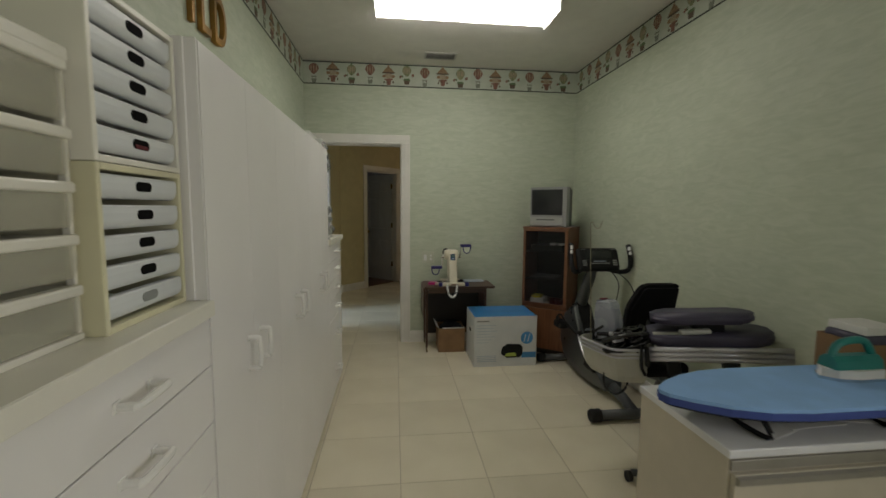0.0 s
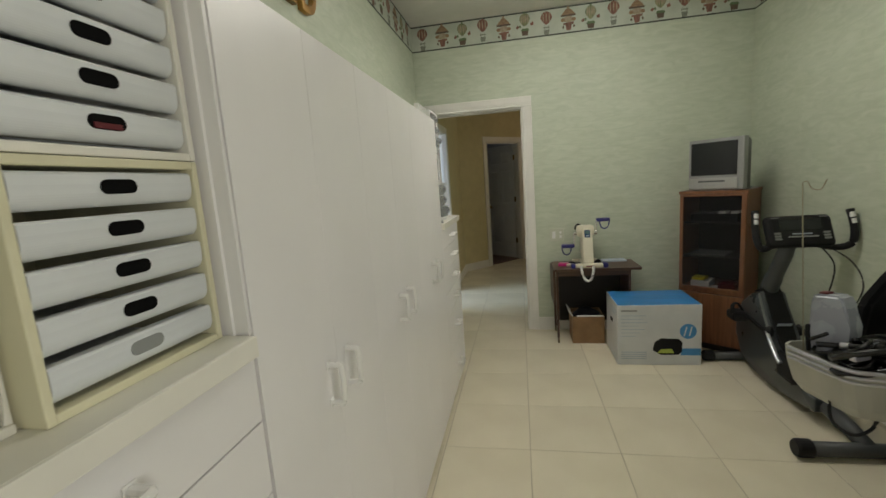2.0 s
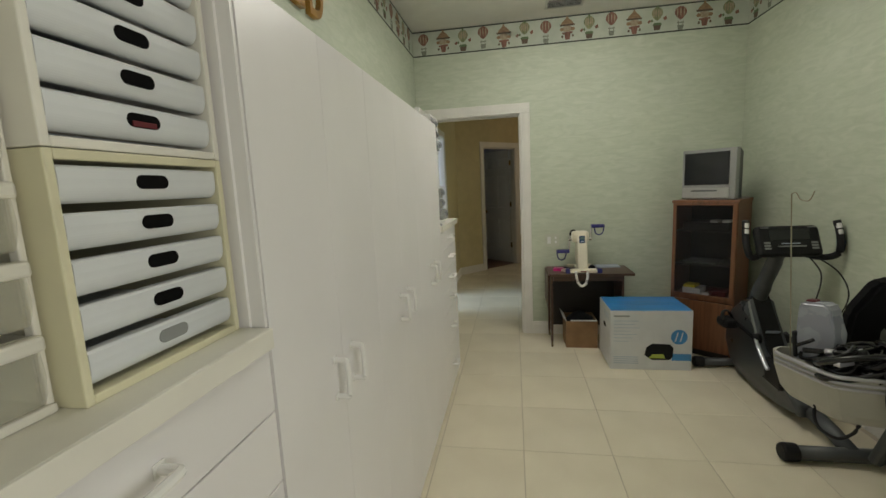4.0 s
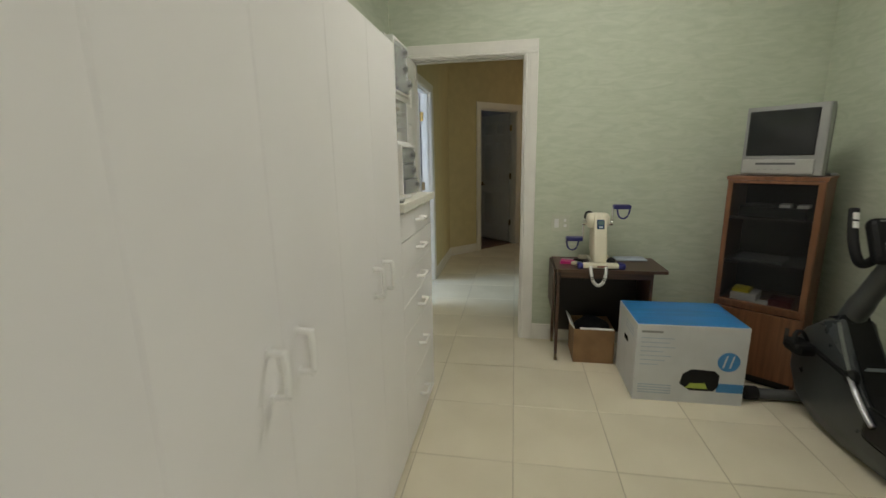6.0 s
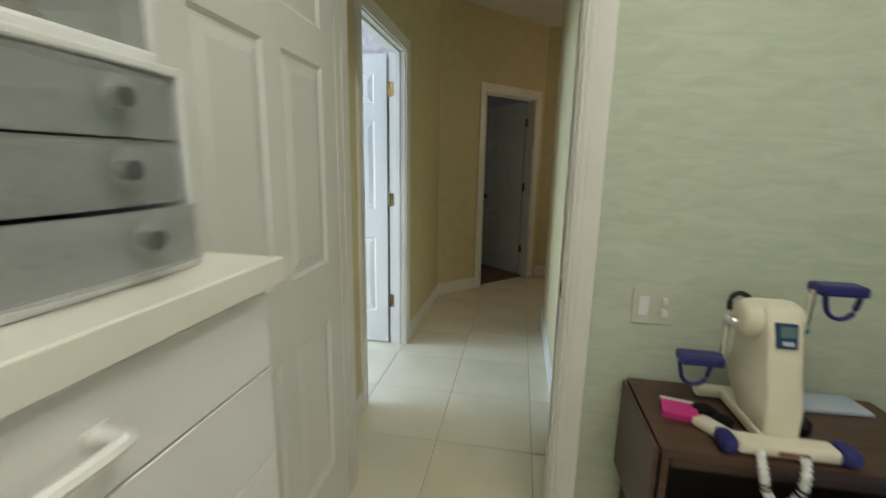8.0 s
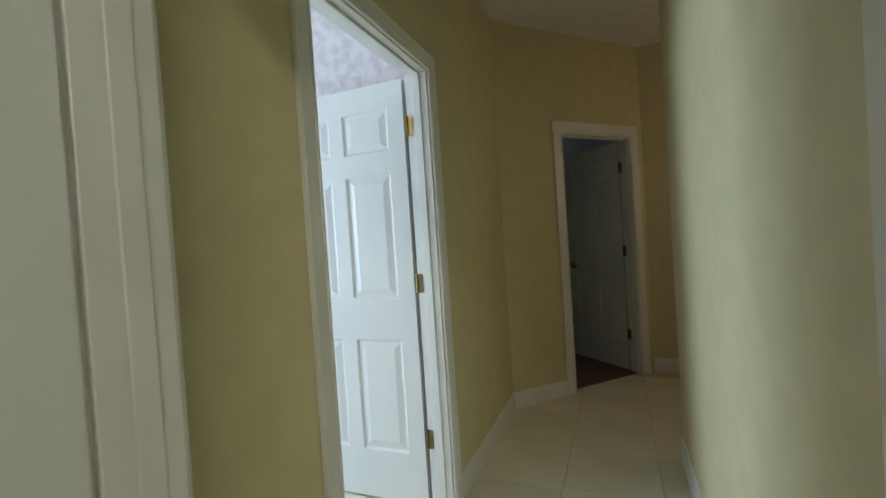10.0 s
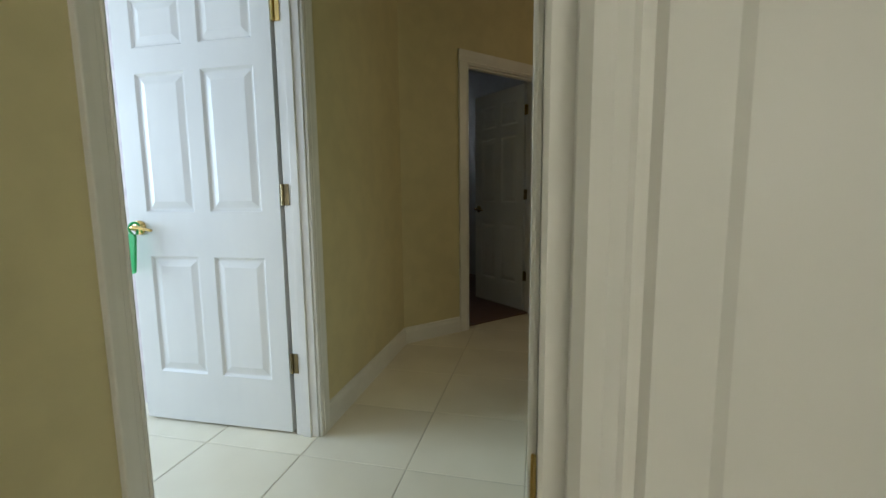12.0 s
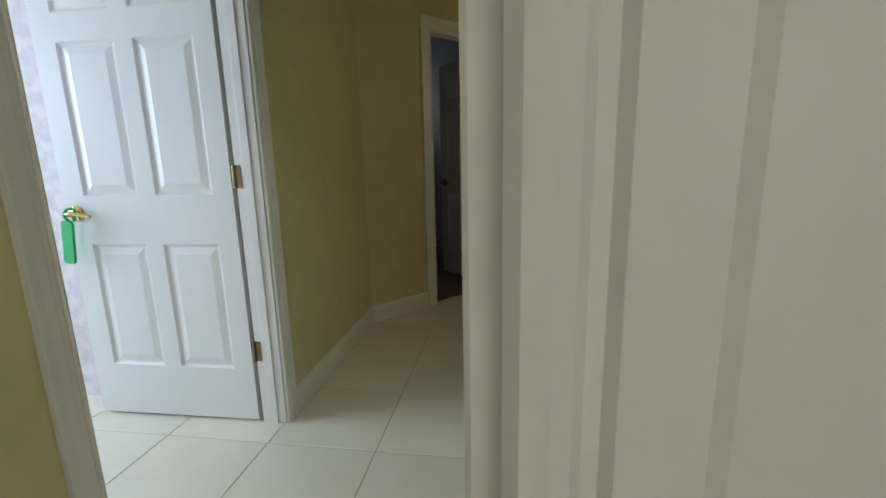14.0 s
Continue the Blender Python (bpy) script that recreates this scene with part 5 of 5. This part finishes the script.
solo("white_remote", B((-0.07, -0.022, 0), (0.07, 0.022, 0.022), 0.006, BM @ pose(0.36, 0.07, 0.0625, 0, 0, 10)), PAPER, "white plastic hand piece on the purple pad", "hand piece")

gc = thing("grey_case", BM @ pose(-0.055, 0.215, -0.040, 0, 7.0, 30), "grey plastic device case standing in the tray", "case")
bm = P([(-0.062, 0.0), (0.082, 0.0), (0.056, 0.230), (0.046, 0.241), (-0.034, 0.241), (-0.048, 0.225), (-0.064, 0.12)], 0, -0.045, 0.045)
bm.transform(pose(0, 0, 0, 0, 0, 90))
bmesh.ops.bevel(bm, geom=list(bm.edges), offset=0.010, segments=3, affect="EDGES")
bm.transform(pose(0.012, 0, 0.012, 0, -4, -60))
part("shell", bm, CASE_GREY, gc, "blue-grey wedge-shaped shell", local=True)
part("side_cover", B((-0.075, -0.052, 0.012), (-0.058, 0.052, 0.120), 0.008, pose(0.012, 0, 0.012, 0, -4, -60) @ pose(0, 0, 0, 0, -2), 3), BLACK, gc, "black edge cover", local=True)
part("red_tab", B((-0.040, -0.022, 0.239), (-0.010, 0.022, 0.249), 0.003, pose(0.012, 0, 0.012, 0, -4, -60)), RED, gc, local=True)
for k, (cx, cy, ra, rb) in enumerate(((0.04, 0.05, 0.10, 0.045), (0.01, 0.13, 0.085, 0.06), (0.06, 0.15, 0.06, 0.09), (-0.06, 0.20, 0.05, 0.045), (0.0, 0.10, 0.045, 0.06), (0.09, 0.10, 0.04, 0.09))):
    pts = []
    for q in range(34):
        a = q * 0.40 + k * 1.3
        pts.append(BM @ Vector((cx + ra * math.cos(a) * (1 + 0.12 * math.sin(q * 0.9)), cy + rb * math.sin(a), -0.030 + 0.0030 * q + 0.020 * math.sin(q * 0.5 + k))))
    solo("coiled_hose", T(pts, (0.012, 0.009, 0.011, 0.007, 0.008, 0.013)[k], 8), HOSE, "black coiled hose lying in the tray", "hose", group="hoses in the tray", smooth=True)
for k, (p, q, w) in enumerate((((-0.10, 0.16, 0.035), (0.05, 0.075, 0.060), 0.017), ((-0.02, 0.045, 0.045), (0.115, 0.13, 0.070), 0.014), ((0.02, 0.215, 0.04), (0.12, 0.055, 0.055), 0.016))):
    a, b = BM @ Vector(p), BM @ Vector(q)
    rd = thing("black_rod", pose(*a), "black rod with silver collar lying across the hoses", "rod", "rods in the tray")
    part("shaft", T([a, b], w * 0.62, 10), HOSE, rd, smooth=True)
    part("collar", T([a.lerp(b, 0.42), a.lerp(b, 0.56)], w * 0.75, 12), SILVER, rd, "silver collar", smooth=True)
    part("end_knob", T([b, b + (b - a) * 0.12], [w, w * 0.8], 12), BLACK, rd, "black end knob", smooth=True)
solo("loose_clip", B((-0.03, -0.012, 0), (0.03, 0.012, 0.02), 0.004, BM @ pose(0.0, 0.03, 0.03, 0, 0, 40)), SILVER, "silver clip lying on the hoses", "clip")
solo("hanging_strap", T(curve([BM @ Vector(v) for v in ((-0.075, 0.11, -0.14), (-0.085, 0.09, -0.20), (-0.075, 0.06, -0.235), (-0.03, 0.04, -0.255), (0.015, 0.035, -0.225), (0.035, 0.035, -0.18))], 6), 0.006, 8), RUBBER, "black strap hanging in a loop under the tray", "strap", smooth=True)
solo("joint_strap", T(curve([BM @ Vector(v) for v in ((0.10, 0.02, 0.02), (0.105, -0.014, 0.0), (0.10, -0.018, -0.08), (0.115, -0.012, -0.13))], 6), 0.008, 8), RUBBER, "black strap hanging by the rail joint", "strap", smooth=True)
hk = thing("hook_stand", pose(1.735, 2.85, 0.64), "thin brass rod with a hook standing in the tray", "hook stand")
part("rod", T([(1.735, 2.815, 0.63), (1.742, 2.895, 1.326)], 0.0024, 8), ROD, hk)
part("hook", T(curve([(1.742, 2.895, 1.326), (1.744, 2.87, 1.332), (1.747, 2.845, 1.305), (1.75, 2.80, 1.303), (1.752, 2.775, 1.34)], 6), 0.0022, 8), ROD, hk)

# ---- file cabinet, ironing board and what lies on them ----
fc = thing("file_cabinet", pose(2.02, 1.80, 0), "beige steel lateral file cabinet with pale top", "file cabinet")
part("body", B((1.556, 1.592, 0.03), (2.476, 2.022, 0.705), 0.003), FILE_GREY, fc)
part("plinth", B((1.58, 1.61, 0), (2.45, 2.0, 0.03)), BLACK, fc)
part("top", B((1.550, 1.582, 0.705), (2.482, 2.028, 0.731), 0.004), FILE_TOP, fc, "pale grey laminate top")
for lo, hi in ((0.36, 0.66), (0.045, 0.345)):
    d = part("drawer", B((1.566, 1.574, lo), (2.466, 1.592, hi), 0.003), FILE_GREY, fc)
    part("grip_rail", P([(1.574, hi - 0.03), (1.560, hi - 0.024), (1.560, hi - 0.006), (1.574, hi - 0.002)], 0, 1.57, 2.46), FILE_LINE, d, "recessed metal grip rail")
part("top_rail", B((1.56, 1.582, 0.668), (2.472, 1.592, 0.70), 0.002), FILE_LINE, fc)

ib = thing("ironing_board", pose(1.85, 1.75, 0.731), "light blue tabletop ironing board on the file cabinet", "ironing board")
out = [(1.455, 1.765), (1.468, 1.735), (1.52, 1.690), (1.60, 1.640), (1.70, 1.605), (1.82, 1.592), (2.20, 1.592), (2.26, 1.61), (2.28, 1.65), (2.28, 1.86), (2.26, 1.90), (2.20, 1.915), (1.82, 1.915), (1.70, 1.905), (1.60, 1.875), (1.52, 1.835), (1.468, 1.795)]
part("cover", P(out, 2, 0.815, 0.834), BLUE_CLOTH, ib, "light blue cotton cover")
part("hem", P([(1.87 + (x - 1.87) * 1.006, 1.755 + (y - 1.755) * 1.015) for x, y in out], 2, 0.800, 0.822), NAVY_CLOTH, ib, "darker blue hem")
part("underside", P([(1.87 + (x - 1.87) * 0.97, 1.755 + (y - 1.755) * 0.93) for x, y in out], 2, 0.790, 0.801), BLACK, ib)
for x in (1.70, 2.15):
    part("leg", T(curve([(x, 1.64, 0.792), (x, 1.62, 0.741), (x, 1.88, 0.741), (x, 1.86, 0.792)], 5), 0.008, 8), BLACK, ib)
ir = thing("steam_iron", pose(2.18, 1.80, 0.834), "teal and white steam iron lying on the board", "iron")
part("soleplate", P([(2.10, 1.76), (2.16, 1.745), (2.27, 1.75), (2.28, 1.80), (2.27, 1.85), (2.16, 1.855), (2.09, 1.84), (2.06, 1.80)], 2, 0.835, 0.845), CHROME, ir)
part("skirt", P([(2.10, 1.765), (2.16, 1.75), (2.265, 1.755), (2.275, 1.80), (2.265, 1.845), (2.16, 1.85), (2.09, 1.835), (2.07, 1.80)], 2, 0.845, 0.872), PAPER, ir)
bm = P([(1.765, 0.872), (1.835, 0.872), (1.83, 0.90), (1.815, 0.915), (1.785, 0.915), (1.77, 0.90)], 0, 2.09, 2.27)
part("body", bm, TEAL, ir, "teal body")
part("handle", T(curve([(2.10, 1.80, 0.91), (2.13, 1.80, 0.955), (2.22, 1.80, 0.962), (2.26, 1.80, 0.91)], 6), 0.013, 10), TEAL, ir, smooth=True)
wbx = thing("cardboard_tray", pose(2.38, 1.93, 0.731), "open brown cardboard tray of cloths and papers on the cabinet", "box")
bm = bmesh.new()
for a, b in (((2.29, 1.83, 0.731), (2.478, 1.836, 0.93)), ((2.29, 2.016, 0.731), (2.478, 2.022, 0.93)), ((2.29, 1.836, 0.731), (2.296, 2.016, 0.93)), ((2.472, 1.836, 0.731), (2.478, 2.016, 0.93)), ((2.296, 1.836, 0.731), (2.472, 2.016, 0.737))):
    box(bm, a, b)
part("carton_wall", bm, CARD, wbx)
part("folded_cloth", B((2.30, 1.84, 0.80), (2.47, 2.012, 0.955), 0.02, seg=3), PURPLE, wbx, "dark folded cloth")
part("paper_sheet", B((2.31, 1.86, 0.955), (2.46, 2.0, 0.985), 0.003), PAPER, wbx, "white papers")
for k in range(3):
    solo("loose_sheet", B((-0.10, -0.07, 0), (0.10, 0.07, 0.0012), m=pose(1.80 + 0.13 * k, 1.72 + 0.02 * k, 0.7318 + 0.0016 * k, 0, 0, 20 - 17 * k)), PAPER, "white sheet of paper on the file cabinet", "paper", group="loose sheets")

# ---- hall ----
tg = thing("door_tag", pose(-1.095, 6.317, 0.71), "bright green plastic tag hanging from the door lever", "door tag")
part("tag_body", P(round_rect(-0.025, -0.18, 0.025, 0.0, 0.012), 1, -0.006, 0.006, pose(-1.105, 6.311, 0.905, 0, 7)), GREEN_P, tg)
part("loop", T(curve([(-1.10, 6.317, 0.90), (-1.105, 6.303, 0.925), (-1.10, 6.315, 0.952), (-1.09, 6.337, 0.945), (-1.09, 6.325, 0.90)], 5), 0.0055, 8), GREEN_P, tg)
wn = thing("window_1", Matrix.Identity(4), "white framed side room window", "window", kind="structure")
for a, b in (((SX0 - 0.09, 4.75, 0.80), (SX0 - 0.03, 6.35, 0.85)), ((SX0 - 0.09, 4.75, 2.20), (SX0 - 0.03, 6.35, 2.25)), ((SX0 - 0.09, 4.75, 0.85), (SX0 - 0.03, 4.80, 2.20)), ((SX0 - 0.09, 6.30, 0.85), (SX0 - 0.03, 6.35, 2.20)), ((SX0 - 0.09, 5.53, 0.85), (SX0 - 0.03, 5.57, 2.20))):
    part("window_frame", B(a, b, 0.003), TRIM, wn)
# frame of the unseen window that was added for the fill light
wn2 = thing("window_2", Matrix.Identity(4), "unseen added white framed window behind the walk's start", "window", kind="structure")
for a, b in (((RX + 0.07, -0.90, 0.85), (RX + 0.10, 0.70, 0.90)), ((RX + 0.07, -0.90, 2.10), (RX + 0.10, 0.70, 2.15)), ((RX + 0.07, -0.90, 0.90), (RX + 0.10, -0.85, 2.10)), ((RX + 0.07, 0.65, 0.90), (RX + 0.10, 0.70, 2.10))):
    part("window_frame", B(a, b, 0.003), TRIM, wn2)

# ---- floor: grout bed and square tiles ----
floor = solo("floor", B((SX0 - 0.1, BY - 0.11, -0.10), (RX + 0.11, 12.0, -0.0022)), GROUT, "cream glazed square tiles with brown grout", "floor", "structure")
S = 0.4555
bm = bmesh.new()
q = S / 2 - 0.0016
rr = [[bm.verts.new((sx * (q - i), sy * (q - i), z)) for sx, sy in ((-1, -1), (1, -1), (1, 1), (-1, 1))] for i, z in ((0, -0.006), (0, -0.0015), (0.0022, 0.0))]
for p, w in zip(rr, rr[1:]):
    for k in range(4):
        bm.faces.new((p[k], p[(k + 1) % 4], w[(k + 1) % 4], w[k]))
bm.faces.new(rr[-1])
tile_mesh = bpy.data.meshes.new("tile")
bm.to_mesh(tile_mesh)
bm.free()
tile_mesh.materials.append(TILE)
for i in range(-9, 5):
    for j in range(-10, 13):
        x, y = 0.636 + (i - 0.5) * S, 3.055 + (j - 0.5) * S
        if x < -1.7 and (y < 4.4 or y > 7.2) or x < -0.6 and y < 4.0 or (x < 0.0 and y > 8.1):
            continue
        t = new("tile", tile_mesh)
        t.location = (x, y, 0)
        t.parent = floor
